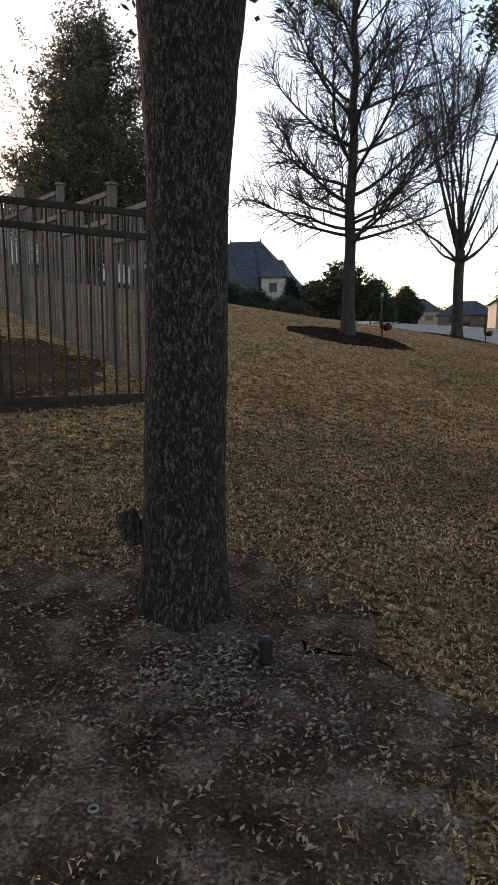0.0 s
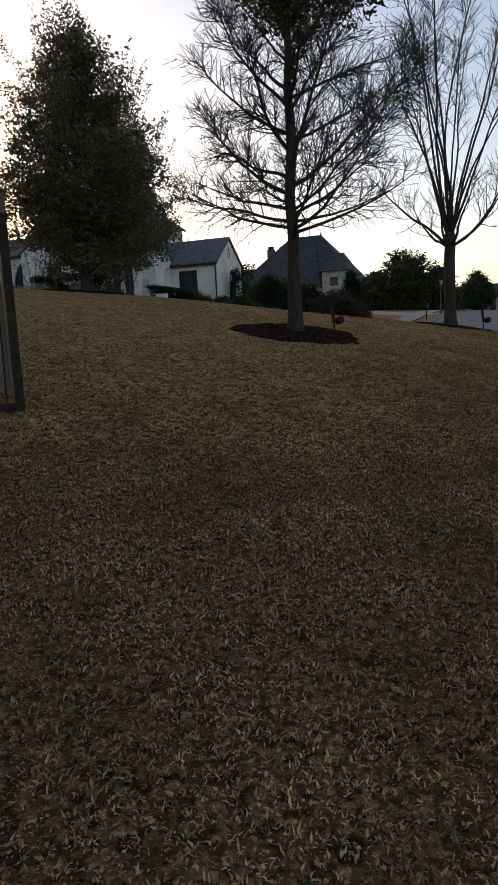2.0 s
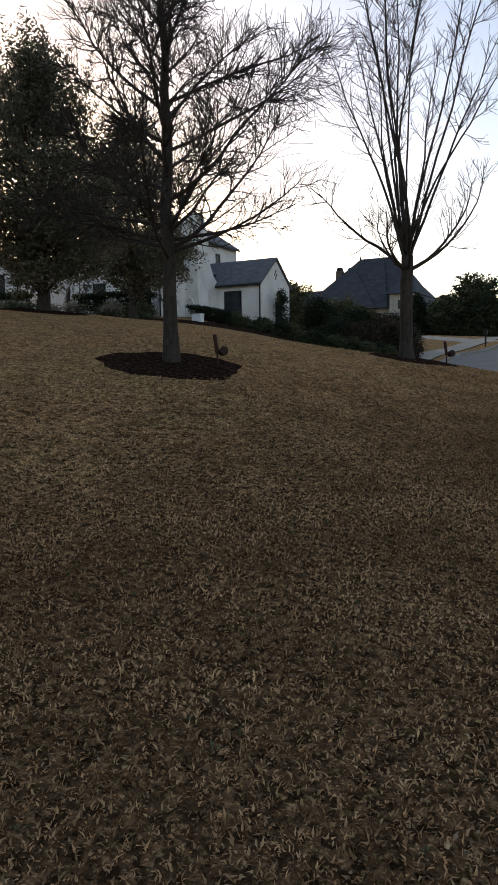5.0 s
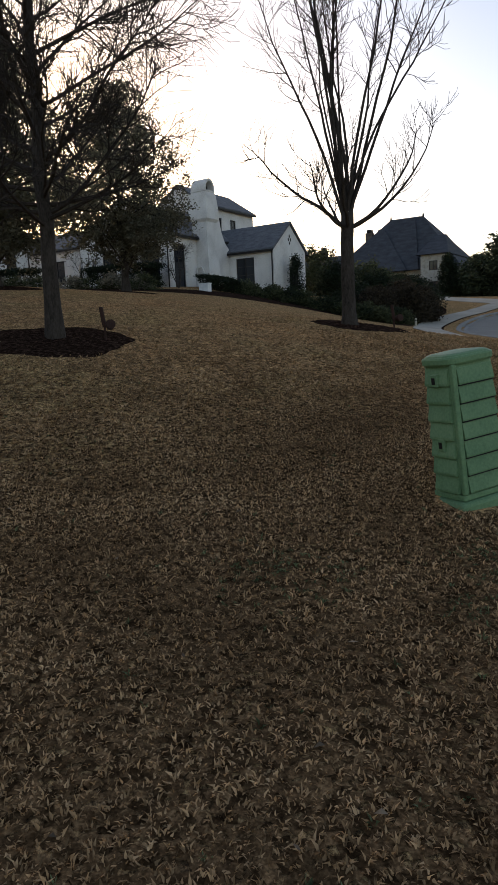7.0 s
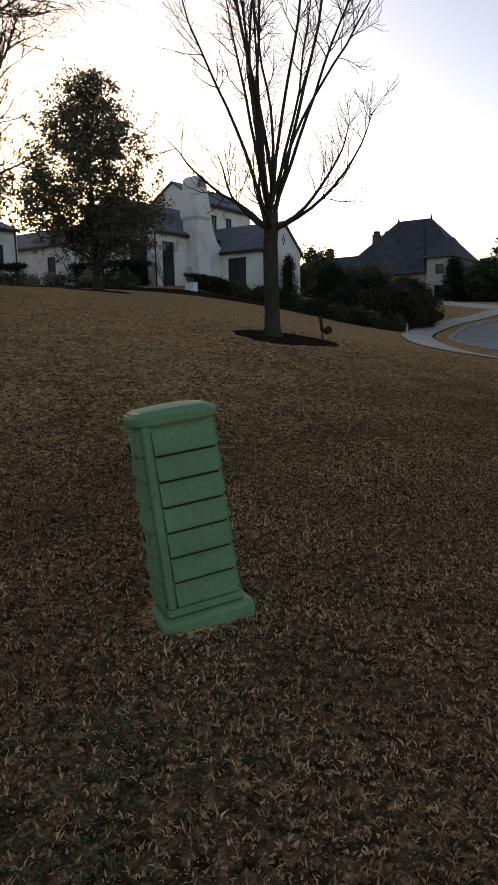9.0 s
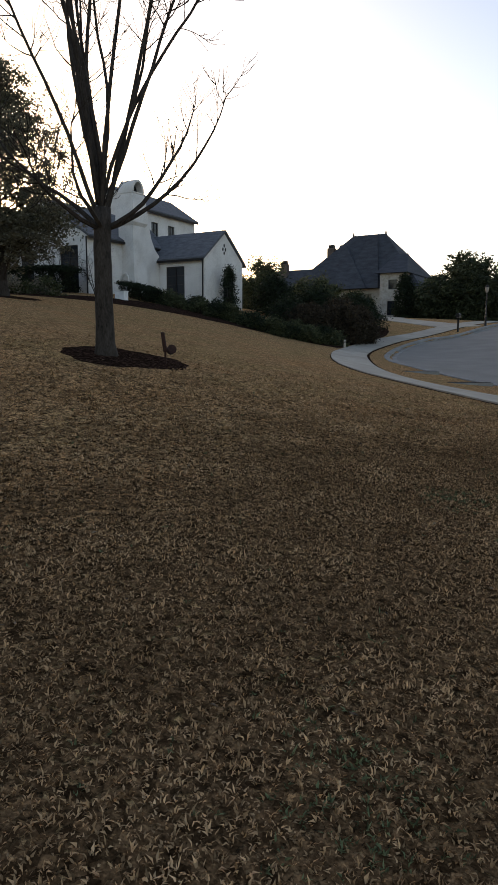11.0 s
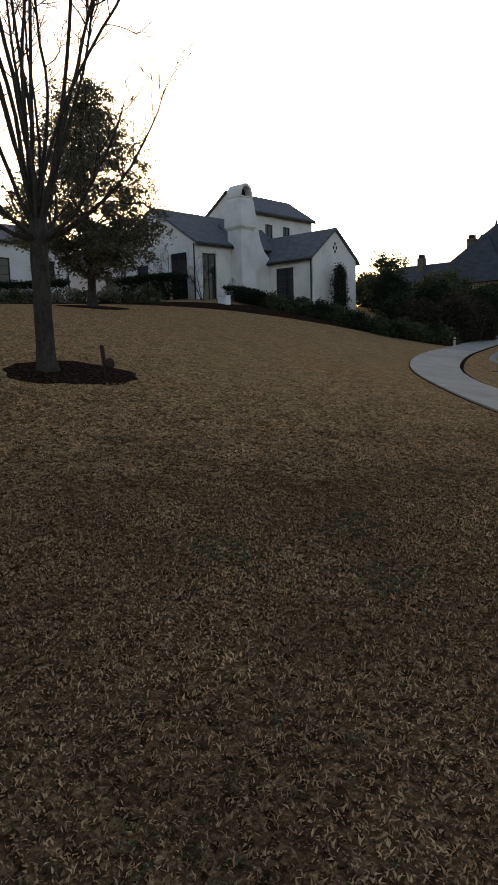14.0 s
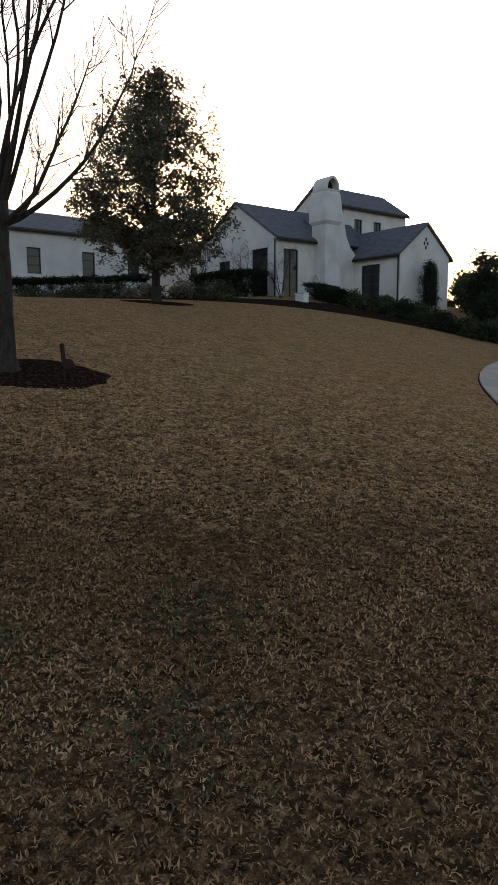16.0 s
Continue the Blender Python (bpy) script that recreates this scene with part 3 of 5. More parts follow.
def prism(bm, axis, c0, c1, pts):
    """A flat shape of (u, z) points, thick from c0 to c1."""
    f = lambda u, z, c: (u, c, z) if axis == "x" else (c, u, z)
    a = [bm.verts.new(f(u, z, c0)) for u, z in pts]
    b = [bm.verts.new(f(u, z, c1)) for u, z in pts]
    bm.faces.new(a)
    bm.faces.new(b[::-1])
    for i in range(len(pts)):
        j = (i + 1) % len(pts)
        bm.faces.new((a[i], b[i], b[j], a[j]))
    bmesh.ops.recalc_face_normals(bm, faces=bm.faces[:])
    return bm


def roof_slabs(house, axis, a0, a1, c_low, c_mid, c_high, eave, ridge, mat, thick=0.16, over=0.25, label="", ends=0.15):
    """Two sloping slabs with a ridge along axis; c_low and c_high are the two eaves."""
    for c, s in ((c_low, -1), (c_high, 1)):
        run = abs(c_mid - c)
        drop = (ridge - eave) / run
        ce, ze = c + s * over, eave - drop * over
        if axis == "x":
            q = [(a0 - ends, ce, ze), (a1 + ends, ce, ze), (a1 + ends, c_mid, ridge), (a0 - ends, c_mid, ridge)]
        else:
            q = [(ce, a0 - ends, ze), (ce, a1 + ends, ze), (c_mid, a1 + ends, ridge), (c_mid, a0 - ends, ridge)]
        V = [(x, y, z + 0.03) for x, y, z in q] + [(x, y, z + 0.03 + thick) for x, y, z in q]
        F = [(0, 1, 2, 3), (4, 5, 6, 7), (0, 1, 5, 4), (1, 2, 6, 5), (2, 3, 7, 6), (3, 0, 4, 7)]
        bm = bmesh.new()
        vs = [bm.verts.new(v) for v in V]
        for f in F:
            bm.faces.new([vs[i] for i in f])
        bmesh.ops.recalc_face_normals(bm, faces=bm.faces[:])
        part("roof", bm, mat, house, label)
        # gutter under the eave
        g = bmesh.new()
        if axis == "x":
            box(g, a0 - ends, a1 + ends, ce - 0.07 if s < 0 else ce + 0.003, ce - 0.003 if s < 0 else ce + 0.07, ze - 0.05, ze + 0.1, 0.02)
        else:
            box(g, ce - 0.07 if s < 0 else ce + 0.003, ce - 0.003 if s < 0 else ce + 0.07, a0 - ends, a1 + ends, ze - 0.05, ze + 0.1, 0.02)
        part("gutter", g, DARK_METAL, house)


def opening_fill(house, name, axis, c, out, u0, u1, z0, z1, bars=(1, 2), mat=None, depth=0.16, door=False):
    """A window or glazed door set back in its opening: frame, bars and panes."""
    mat = mat or DOOR_DARK
    f = bmesh.new()
    w = 0.07
    lo, hi = (c - out * depth, c - out * (depth - 0.09))
    lo, hi = min(lo, hi), max(lo, hi)
    def b(a0, a1, s0, s1, l=lo, h=hi):
        if axis == "x":
            box(f, a0, a1, l, h, s0, s1)
        else:
            box(f, l, h, a0, a1, s0, s1)
    e = 0.003
    b(u0 + e, u0 + w, z0 + e, z1 - e)
    b(u1 - w, u1 - e, z0 + e, z1 - e)
    b(u0 + w, u1 - w, z1 - w, z1 - e)
    b(u0 + w, u1 - w, z0 + e, z0 + (0.25 if door else w))
    for k in range(1, bars[0] + 1):
        u = u0 + (u1 - u0) * k / (bars[0] + 1)
        b(u - 0.03, u + 0.03, z0 + w, z1 - w, lo + 0.01, hi - 0.01)
    win = part(name, f, mat, house)
    for k in range(1, bars[1] + 1):
        z = z0 + (z1 - z0) * k / (bars[1] + 1)
        f = bmesh.new()
        b(u0 + w, u1 - w, z - 0.018, z + 0.018, lo + 0.02, hi - 0.02)
        part("glazing_bar", f, mat, win)
    f = bmesh.new()
    b(u0 + w, u1 - w, z0 + w, z1 - w, (lo + hi) / 2 - 0.008, (lo + hi) / 2 + 0.008)
    part("pane", f, GLASS, win)
    return win


def arch_top(bm, axis, c0, c1, u0, u1, spring, top, pointed=False):
    """Fills the corners over an arched opening."""
    mid, n = (u0 + u1) / 2, 10
    for s, e in ((u0, mid), (u1, mid)):
        pts = [(s, top + 0.002)]
        for k in range(n + 1):
            f = k / n
            if pointed:
                u, z = s + (e - s) * f ** 1.5, spring + (top - spring) * f ** 0.75
            else:
                u, z = mid + (s - mid) * math.cos(f * math.pi / 2), spring + (top - spring) * math.sin(f * math.pi / 2)
            pts.append((u, z))
        prism(bm, axis, c0, c1, pts)


def downspout(house, x, y, z0, z1):
    V, F = [], []
    tube(V, F, [Vector((x, y, z1)), Vector((x + 0.03, y - 0.02, z1 - 0.25)), Vector((x + 0.03, y - 0.02, z0))], [0.05, 0.05, 0.05], 8)
    put("downspout", V, F, DARK_METAL, house)


def quatrefoil(house, axis, c, u, z, r=0.13):
    """Four dark vent holes in a diamond, set a little proud of the gable."""
    for du, dz in ((0, 2), (0, -2), (-1.3, 0), (1.3, 0)):
        bm = bmesh.new()
        d = 0.02
        pts = [(u + du * r + r * 0.62 * math.cos(a), z + dz * r + r * math.sin(a)) for a in (0, 0.785, 1.57, 2.356, 3.14, 3.93, 4.71, 5.5)]
        prism(bm, axis, c, c + (d if axis == "y" else -d), pts)
        part("vent", bm, DARK_METAL, house)


def white_house():
    h = empty_at("white_house", -25.5, 52, 4.2, "white painted brick house with slate grey gables and hooded chimney", "house")
    h.matrix_world = Matrix.Translation((-0.16, -0.08, 0))
    z0 = 3.6
    # east wing
    part("wall", panel(bmesh.new(), "x", 51.58, 51.88, -26.6, -19.62, z0, 7.62, [(-22.9, -21.3, 4.6, 7.1)]), STUCCO, h)
    part("wall", panel(bmesh.new(), "y", -19.92, -19.62, 51.881, 56.61, z0, 7.62, [(54.0, 55.6, 4.4, 7.25)]), STUCCO, h)
    bm = bmesh.new()
    arch_top(bm, "y", -19.92, -19.62, 54.0, 55.6, 6.45, 7.25)
    part("arch", bm, STUCCO, h)
    part("wall", panel(bmesh.new(), "x", 56.31, 56.61, -26.6, -19.921, z0, 7.62), STUCCO, h)
    part("gable", prism(bmesh.new(), "y", -19.92, -19.62, [(51.58, 7.621), (56.61, 7.621), (54.1, 9.54)]), STUCCO, h)
    roof_slabs(h, "x", -26.8, -19.62, 51.58, 54.1, 56.61, 7.62, 9.55, SLATE)
    opening_fill(h, "door", "x", 51.58, -1, -22.9, -21.3, 4.6, 7.1, (1, 3), door=True)
    opening_fill(h, "gate", "y", -19.62, 1, 54.0, 55.6, 4.4, 7.25, (1, 3), depth=0.24)
    downspout(h, -19.72, 51.5, z0, 7.55)
    quatrefoil(h, "y", -19.62, 54.1, 8.4)
    # west wing, gable to the lawn
    part("wall", panel(bmesh.new(), "x", 45.3, 45.6, -32.8, -24.38, z0, 8.6, [(-26.85, -25.2, 5.0, 8.05), (-30.6, -29.3, 5.6, 7.6)]), STUCCO, h)
    part("wall", panel(bmesh.new(), "y", -24.68, -24.38, 45.601, 51.2, z0, 8.6, [(45.95, 47.2, 4.6, 7.95)]), STUCCO, h)
    part("wall", panel(bmesh.new(), "y", -32.8, -32.5, 45.601, 51.2, z0, 8.6), STUCCO, h)
    part("gable", prism(bmesh.new(), "x", 45.3, 45.6, [(-32.8, 8.601), (-24.38, 8.601), (-28.6, 11.18)]), STUCCO, h)
    roof_slabs(h, "y", 45.3, 53.6, -32.8, -28.6, -24.38, 8.6, 11.2, SLATE, ends=0.12)
    opening_fill(h, "window", "x", 45.3, -1, -26.85, -25.2, 5.0, 8.05, (1, 3))
    opening_fill(h, "window", "x", 45.3, -1, -30.6, -29.3, 5.6, 7.6, (1, 3))
    opening_fill(h, "door", "y", -24.38, 1, 45.95, 47.2, 4.6, 7.95, (1, 3), door=True)
    downspout(h, -24.36, 45.2, z0, 8.5)
    quatrefoil(h, "x", 45.3, -28.6, 10.1)
    # tall middle block
    part("wall", panel(bmesh.new(), "x", 53.5, 53.8, -32.1, -26.9, z0, 11.9), STUCCO, h)
    part("wall", panel(bmesh.new(), "y", -27.2, -26.9, 53.801, 60.8, z0, 11.9, [(55.0, 55.85, 10.0, 11.1), (57.1, 57.95, 10.0, 11.1)]), STUCCO, h)
    part("wall", panel(bmesh.new(), "y", -32.1, -31.8, 53.801, 60.8, z0, 11.9), STUCCO, h)
    part("wall", panel(bmesh.new(), "x", 60.5, 60.8, -31.799, -27.201, z0, 11.9), STUCCO, h)
    part("gable", prism(bmesh.new(), "x", 53.5, 53.8, [(-32.1, 11.901), (-26.9, 11.901), (-29.5, 13.58)]), STUCCO, h)
    part("gable", prism(bmesh.new(), "x", 60.5, 60.8, [(-32.1, 11.901), (-26.9, 11.901), (-29.5, 13.58)]), STUCCO, h)
    roof_slabs(h, "y", 53.5, 60.8, -32.1, -29.5, -26.9, 11.9, 13.6, SLATE)
    for a in (55.0, 57.1):
        opening_fill(h, "window", "y", -26.9, 1, a, a + 0.85, 10.0, 11.1, (1, 1))
    downspout(h, -26.85, 53.7, 8.5, 11.8)
    # low link between chimney, wing and middle block
    part("wall", panel(bmesh.new(), "x", 50.0, 50.3, -26.6, -24.69, z0, 8.1), STUCCO, h)
    part("wall", panel(bmesh.new(), "y", -24.99, -24.69, 50.301, 51.57, z0, 8.1), STUCCO, h)
    bm = bmesh.new()
    prism(bm, "x", 49.9, 54.6, [(-26.89, 10.42), (-24.4, 8.12), (-24.4, 8.28), (-26.89, 10.58)])
    part("roof", bm, SLATE, h)
    part("wall", panel(bmesh.new(), "x", 50.301, 50.5, -26.6, -25.9, 8.101, 9.3), STUCCO, h)
    # chimney: broad foot, swept shoulders, a ledge, a tapering stack and a barrel hood
    cx, cy = -24.0, 49.25
    bm = bmesh.new()
    ring = []
    for z, a, b in ((z0, 0.90, 0.80), (5.4, 0.86, 0.78), (6.2, 0.74, 0.70), (7.2, 0.66, 0.64), (9.6, 0.64, 0.62), (9.68, 0.70, 0.68), (9.82, 0.80, 0.76), (10.6, 0.78, 0.74), (11.5, 0.68, 0.66), (11.72, 0.60, 0.60)):
        ring.append([bm.verts.new((cx + sx * a, cy + sy * b, z)) for sx, sy in ((-1, -1), (1, -1), (1, 1), (-1, 1))])
    for a, b in zip(ring, ring[1:]):
        for i in range(4):
            j = (i + 1) % 4
            bm.faces.new((a[i], a[j], b[j], b[i]))
    bm.faces.new(ring[-1])
    chim = part("chimney", bm, STUCCO, h, "white tapering chimney stack")
    bm = bmesh.new()
    prism(bm, "y", cx - 0.5, cx + 0.5, [(cy + 0.6, z0), (51.57, z0), (51.57, 7.9), (51.1, 8.3), (50.7, 9.0), (50.5, 9.8), (50.3, 10.6), (cy + 0.6, 11.4)])
    part("shoulder", bm, STUCCO, chim)
    # stepped buttresses and a shallow arched niche at the foot
    for dx, top in ((-1.35, 6.9), (-2.05, 5.9)):
        bm = bmesh.new()
        prism(bm, "x", cy - 0.75, cy - 0.2, [(cx + dx, z0), (cx + dx + 0.6, z0), (cx + dx + 0.6, top + 0.6), (cx + dx + 0.45, top + 0.5), (cx + dx + 0.12, top), (cx + dx, top - 0.5)])
        part("buttress", bm, STUCCO, chim)
    bm = bmesh.new()
    rim = [(cx + 0.36 * math.cos(a), 5.9 + 0.62 * math.sin(a)) for a in np.linspace(0, math.pi, 11)]
    hole = [(cx + 0.27 * math.cos(a), 5.9 + 0.5 * math.sin(a)) for a in np.linspace(math.pi, 0, 11)]
    prism(bm, "x", cy - 0.87, cy - 0.775, [(cx + 0.36, 4.5)] + rim + [(cx - 0.36, 4.5), (cx - 0.27, 4.5)] + hole + [(cx + 0.27, 4.5)])
    part("niche_rim", bm, STUCCO, chim)
    # barrel hood, its dark mouth towards the street
    bm = bmesh.new()
    arc = lambda r, v: [(cy + r * math.cos(a), 11.83 + v * math.sin(a)) for a in np.linspace(0, math.pi, 17)]
    box(bm, cx - 0.64, cx + 0.64, cy - 0.64, cy + 0.64, 11.722, 11.82, 0.02)
    prism(bm, "y", cx - 0.62, cx + 0.1, arc(0.62, 0.82))
    prism(bm, "y", cx + 0.101, cx + 0.64, arc(0.62, 0.82) + arc(0.47, 0.66)[::-1])
    part("hood", bm, STUCCO, chim, "arched chimney hood with a dark opening")
    part("flue_opening", prism(bmesh.new(), "y", cx + 0.104, cx + 0.13, arc(0.46, 0.65)), DARK_METAL, chim)
    # garden link with pointed arch windows
    arches = [(-35.9, -34.4, 5.3, 8.4), (-33.95, -32.95, 5.3, 7.9)]
    part("wall", panel(bmesh.new(), "x", 48.0, 48.3, -58, -32.81, z0, 9.0, arches + [(-38.5, -37.5, 6.2, 8.1)]), STUCCO, h)
    for a in arches:
        bm = bmesh.new()
        arch_top(bm, "x", 48.0, 48.3, a[0], a[1], 6.9, a[3], True)
        part("arch", bm, STUCCO, h)
    part("wall", panel(bmesh.new(), "x", 53.7, 54, -58, -32.81, z0, 9.0), STUCCO, h)
    roof_slabs(h, "x", -58, -32.81, 48, 51, 54, 9.0, 10.7, SLATE)
    for a in arches:
        opening_fill(h, "window", "x", 48.0, -1, *a, (1, 3), depth=0.24)
    opening_fill(h, "window", "x", 48.0, -1, -38.5, -37.5, 6.2, 8.1, (0, 2))
    # far garage wing on the west
    rows = (25.4, 29.5, 33.6, 37.5, 41.0)
    part("wall", panel(bmesh.new(), "y", -36.3, -36, 20, 43.2, z0, 9.4, [(a, a + 0.95, 6.6, 8.3) for a in rows]), STUCCO, h)
    part("wall", panel(bmesh.new(), "x", 20, 20.3, -46, -36.301, z0, 9.4), STUCCO, h)
    downspout(h, -35.94, 43.0, z0, 9.3)
    part("wall", panel(bmesh.new(), "x", 42.9, 43.2, -46, -36.301, z0, 9.4), STUCCO, h)
    part("gable", prism(bmesh.new(), "x", 42.9, 43.2, [(-46, 9.401), (-36, 9.401), (-41, 11.3)]), STUCCO, h)
    part("gable", prism(bmesh.new(), "x", 20, 20.3, [(-46, 9.401), (-36, 9.401), (-41, 11.3)]), STUCCO, h)
    roof_slabs(h, "y", 20, 43.2, -46, -41, -36, 9.4, 11.35, SLATE)
    for a in rows:
        opening_fill(h, "window", "y", -36, 1, a, a + 0.95, 6.6, 8.3, (0, 2))


def hip(bm, x0, x1, y0, y1, ze, rx0, rx1, ry, zr):
    v = [bm.verts.new(p) for p in ((x0, y0, ze), (x1, y0, ze), (x1, y1, ze), (x0, y1, ze), (rx0, ry, zr), (rx1, ry, zr))]
    for f in ((0, 1, 5, 4), (1, 2, 5), (2, 3, 4, 5), (3, 0, 4), (3, 2, 1, 0)):
        bm.faces.new([v[i] for i in f])
    return bm


def dark_house():
    h = tagged(new("stone_house"), "large limestone house under steep dark hipped roofs", "house")
    h.matrix_world = Matrix.Translation((-0.6, 0, 0))
    z0 = 4.2
    wins = [(-33.4 + k * 1.3, -32.5 + k * 1.3, 7.1, 8.5) for k in range(2)] + [(-28.2, -27.0, 5.6, 8.2), (-25.2, -24.2, 6.4, 8.3)]
    part("wall", panel(bmesh.new(), "x", 97, 97.4, -36, -21, z0, 9.0, wins), STONE, h)
    part("wall", panel(bmesh.new(), "y", -36, -35.6, 97.401, 109, z0, 9.0), STONE, h)
    part("wall", panel(bmesh.new(), "y", -18.4, -18, 97.401, 109, z0, 9.0), STONE, h)
    for wn_ in wins:
        opening_fill(h, "window", "x", 97, -1, *wn_, (1, 1), depth=0.2)
    part("roof", hip(bmesh.new(), -36.6, -17.6, 96.3, 110, 8.95, -28.9, -24.3, 102, 16.5), SLATE_DARK, h)
    part("roof", hip(bmesh.new(), -31.5, -24.5, 95.6, 104, 8.9, -30.2, -29.4, 100.5, 15.2), SLATE_DARK, h)
    # a smaller gable that breaks the ridge, and finials at its ends
    part("roof", hip(bmesh.new(), -28.2, -23.0, 96.0, 104, 8.92, -26.3, -25.2, 101.2, 16.2), SLATE_DARK, h)
    for fx, fz in ((-28.9, 16.5), (-24.3, 16.5)):
        V, F = [], []
        tube(V, F, [Vector((fx, 102, fz - 0.1)), Vector((fx, 102, fz + 0.25)), Vector((fx, 102, fz + 0.55))], [0.16, 0.09, 0.02], 8)
        put("finial", V, F, DARK_METAL, h)
    # stone bay
    part("wall", panel(bmesh.new(), "x", 95.6, 96, -22.6, -19.4, z0, 10.6, [(-21.5, -20.4, 8.6, 9.8), (-21.6, -20.3, 5.4, 7.2)]), STONE, h)
    part("wall", panel(bmesh.new(), "y", -22.6, -22.2, 96.001, 103, z0, 10.6), STONE, h)
    part("wall", panel(bmesh.new(), "y", -19.8, -19.4, 96.001, 103, z0, 10.6), STONE, h)
    opening_fill(h, "window", "x", 95.6, -1, -21.5, -20.4, 8.6, 9.8, (1, 1), depth=0.2)
    opening_fill(h, "window", "x", 95.6, -1, -21.6, -20.3, 5.4, 7.2, (1, 1), depth=0.2)
    part("roof", hip(bmesh.new(), -23.1, -18.9, 95, 104, 10.6, -21.8, -20.4, 99.5, 13.4), SLATE_DARK, h)
    # lower wing on the west
    part("wall", panel(bmesh.new(), "x", 98, 98.4, -46, -36.01, z0, 9.0, [(-41, -39.8, 6.3, 8.0)]), STONE, h)
    opening_fill(h, "window", "x", 98, -1, -41, -39.8, 6.3, 8.0, (1, 1), depth=0.2)
    part("roof", hip(bmesh.new(), -46.5, -33, 97.4, 107, 8.95, -43, -33.5, 102, 12.4), SLATE_DARK, h)
    # both stacks wear the brick colour that is darkened as shade
    for x, y, z, w in ((-31.9, 101.5, 15.0, 0.5), (-38.9, 100.9, 13.2, 0.46)):
        c = part("chimney", boxed(x - w, x + w, y - w, y + w, 10, z, bevel=0.05), BRICK_DARK, h, "brick chimney stack in a shaded tone")
        part("chimney_cap", boxed(x - w * 0.75, x + w * 0.75, y - w * 0.75, y + w * 0.75, z + 0.003, z + 0.45, bevel=0.08), DARK_METAL, c)


def street_house(x, y, w, d, eave, ridge, wall_mat, label):
    z = hz(x, y) - 0.4
    h = tagged(new("street_house"), label, "house", "houses down the street")
    wins = [(x - w * 0.36, x - w * 0.2, z + 1.6, z + 3.0), (x - w * 0.08, x + w * 0.04, z + 0.5, z + 2.9), (x + w * 0.2, x + w * 0.36, z + 1.6, z + 3.0)]
    part("wall", panel(bmesh.new(), "x", y, y + 0.35, x - w / 2, x + w / 2, z, z + eave, wins), wall_mat, h)
    part("wall", panel(bmesh.new(), "y", x - w / 2, x - w / 2 + 0.35, y + 0.351, y + d, z, z + eave), wall_mat, h)
    part("wall", panel(bmesh.new(), "y", x + w / 2 - 0.35, x + w / 2, y + 0.351, y + d, z, z + eave), wall_mat, h)
    for o in wins:
        opening_fill(h, "window", "x", y, -1, *o, (1, 1), depth=0.2)
    part("roof", hip(bmesh.new(), x - w / 2 - 0.5, x + w / 2 + 0.5, y - 0.5, y + d + 0.5, z + eave - 0.02, x - w * 0.16, x + w * 0.16, y + d / 2, z + ridge), SLATE_DARK, h)
    part("roof", hip(bmesh.new(), x + w * 0.08, x + w * 0.46, y - 0.8, y + d * 0.5, z + eave, x + w * 0.26, x + w * 0.28, y + d * 0.25, z + ridge * 0.85), SLATE_DARK, h)


white_house()
dark_house()
street_house(-3.5, 200, 13, 11, 4.2, 8.0, BRICK_FAR, "pale brick house far down the street")
street_house(9, 176, 14, 11, 3.4, 7.0, BRICK_DARK, "low dark brick house far down the street")
street_house(21, 160, 13, 11, 4.0, 7.0, BRICK_FAR, "tan brick house beside the street")
street_house(15.2, 92, 15, 12, 4.2, 7.2, STONE, "beige stone house across the street")

# ---- the iron fence at the corner of the yard ----
def fence_run(label, ox, oy, dx, dy, panels, length, gap, base, rise, tall, second, slat_mat, half):
    """Level panels between posts; each panel steps up by rise."""
    f = tagged(new("fence"), label, "fence", "fences at the yard corner")
    turn = math.degrees(math.atan2(dy, dx))
    pick = pale = None
    for k in range(panels):
        z, s0 = base + rise * k, k * length
        at = lambda s: (ox + dx * s, oy + dy * s)
        p = part("post", boxed(-0.042, 0.042, -0.042, 0.042, -0.75, tall + 0.05, bevel=0.008), IRON if half < 0.015 else WOOD, f)
        p.matrix_basis = pose(*at(s0), z, 0, random.uniform(-0.6, 0.6), turn)
        part("post_cap", boxed(-0.056, 0.056, -0.056, 0.056, tall + 0.052, tall + 0.085, bevel=0.012), IRON if half < 0.015 else WOOD, p)
        n = int(round(length / gap))
        for i in range(1, n):
            if pick is None:
                q = pick = part("picket", boxed(-half, half, -0.011, 0.011, 0.03, tall - 0.03, bevel=0.003), slat_mat, f)
            else:
                q = new("picket", pick.data)
                q.parent = f
            q.matrix_basis = pose(*at(s0 + i * length / n), z + random.uniform(-0.008, 0.008), random.uniform(-0.6, 0.6), random.uniform(-0.6, 0.6), turn)
        for dz in (tall, tall - second, 0.12):
            r = part("rail", boxed(0.043, length - 0.043, 0.012, 0.046, -0.03, 0.03, bevel=0.006), IRON if half < 0.015 else WOOD, f)
            r.matrix_basis = pose(*at(s0), z + dz - 0.03, 0, random.uniform(-0.3, 0.3), turn)
    return f


random.seed(6)
FX, FY = -3.02, 8.04
fence_run("dark iron picket fence across the yard front", FX, FY, -0.70, -0.71, 3, 1.8, 0.12, 0.68, 0.0, 1.82, 0.21, IRON, 0.009)
fence_run("weathered wooden picket fence stepping up the bank", FX - 0.06, FY + 0.05, -0.79, 0.61, 6, 1.45, 0.104, 0.80, 0.25, 1.94, 0.3, WOOD, 0.019)
bm = bmesh.new()
box(bm, 0.05, 5.0, -0.06, 0.06, -0.25, 0.16, 0.015)
tim = part("fence_edging", bm, IRON, label="")
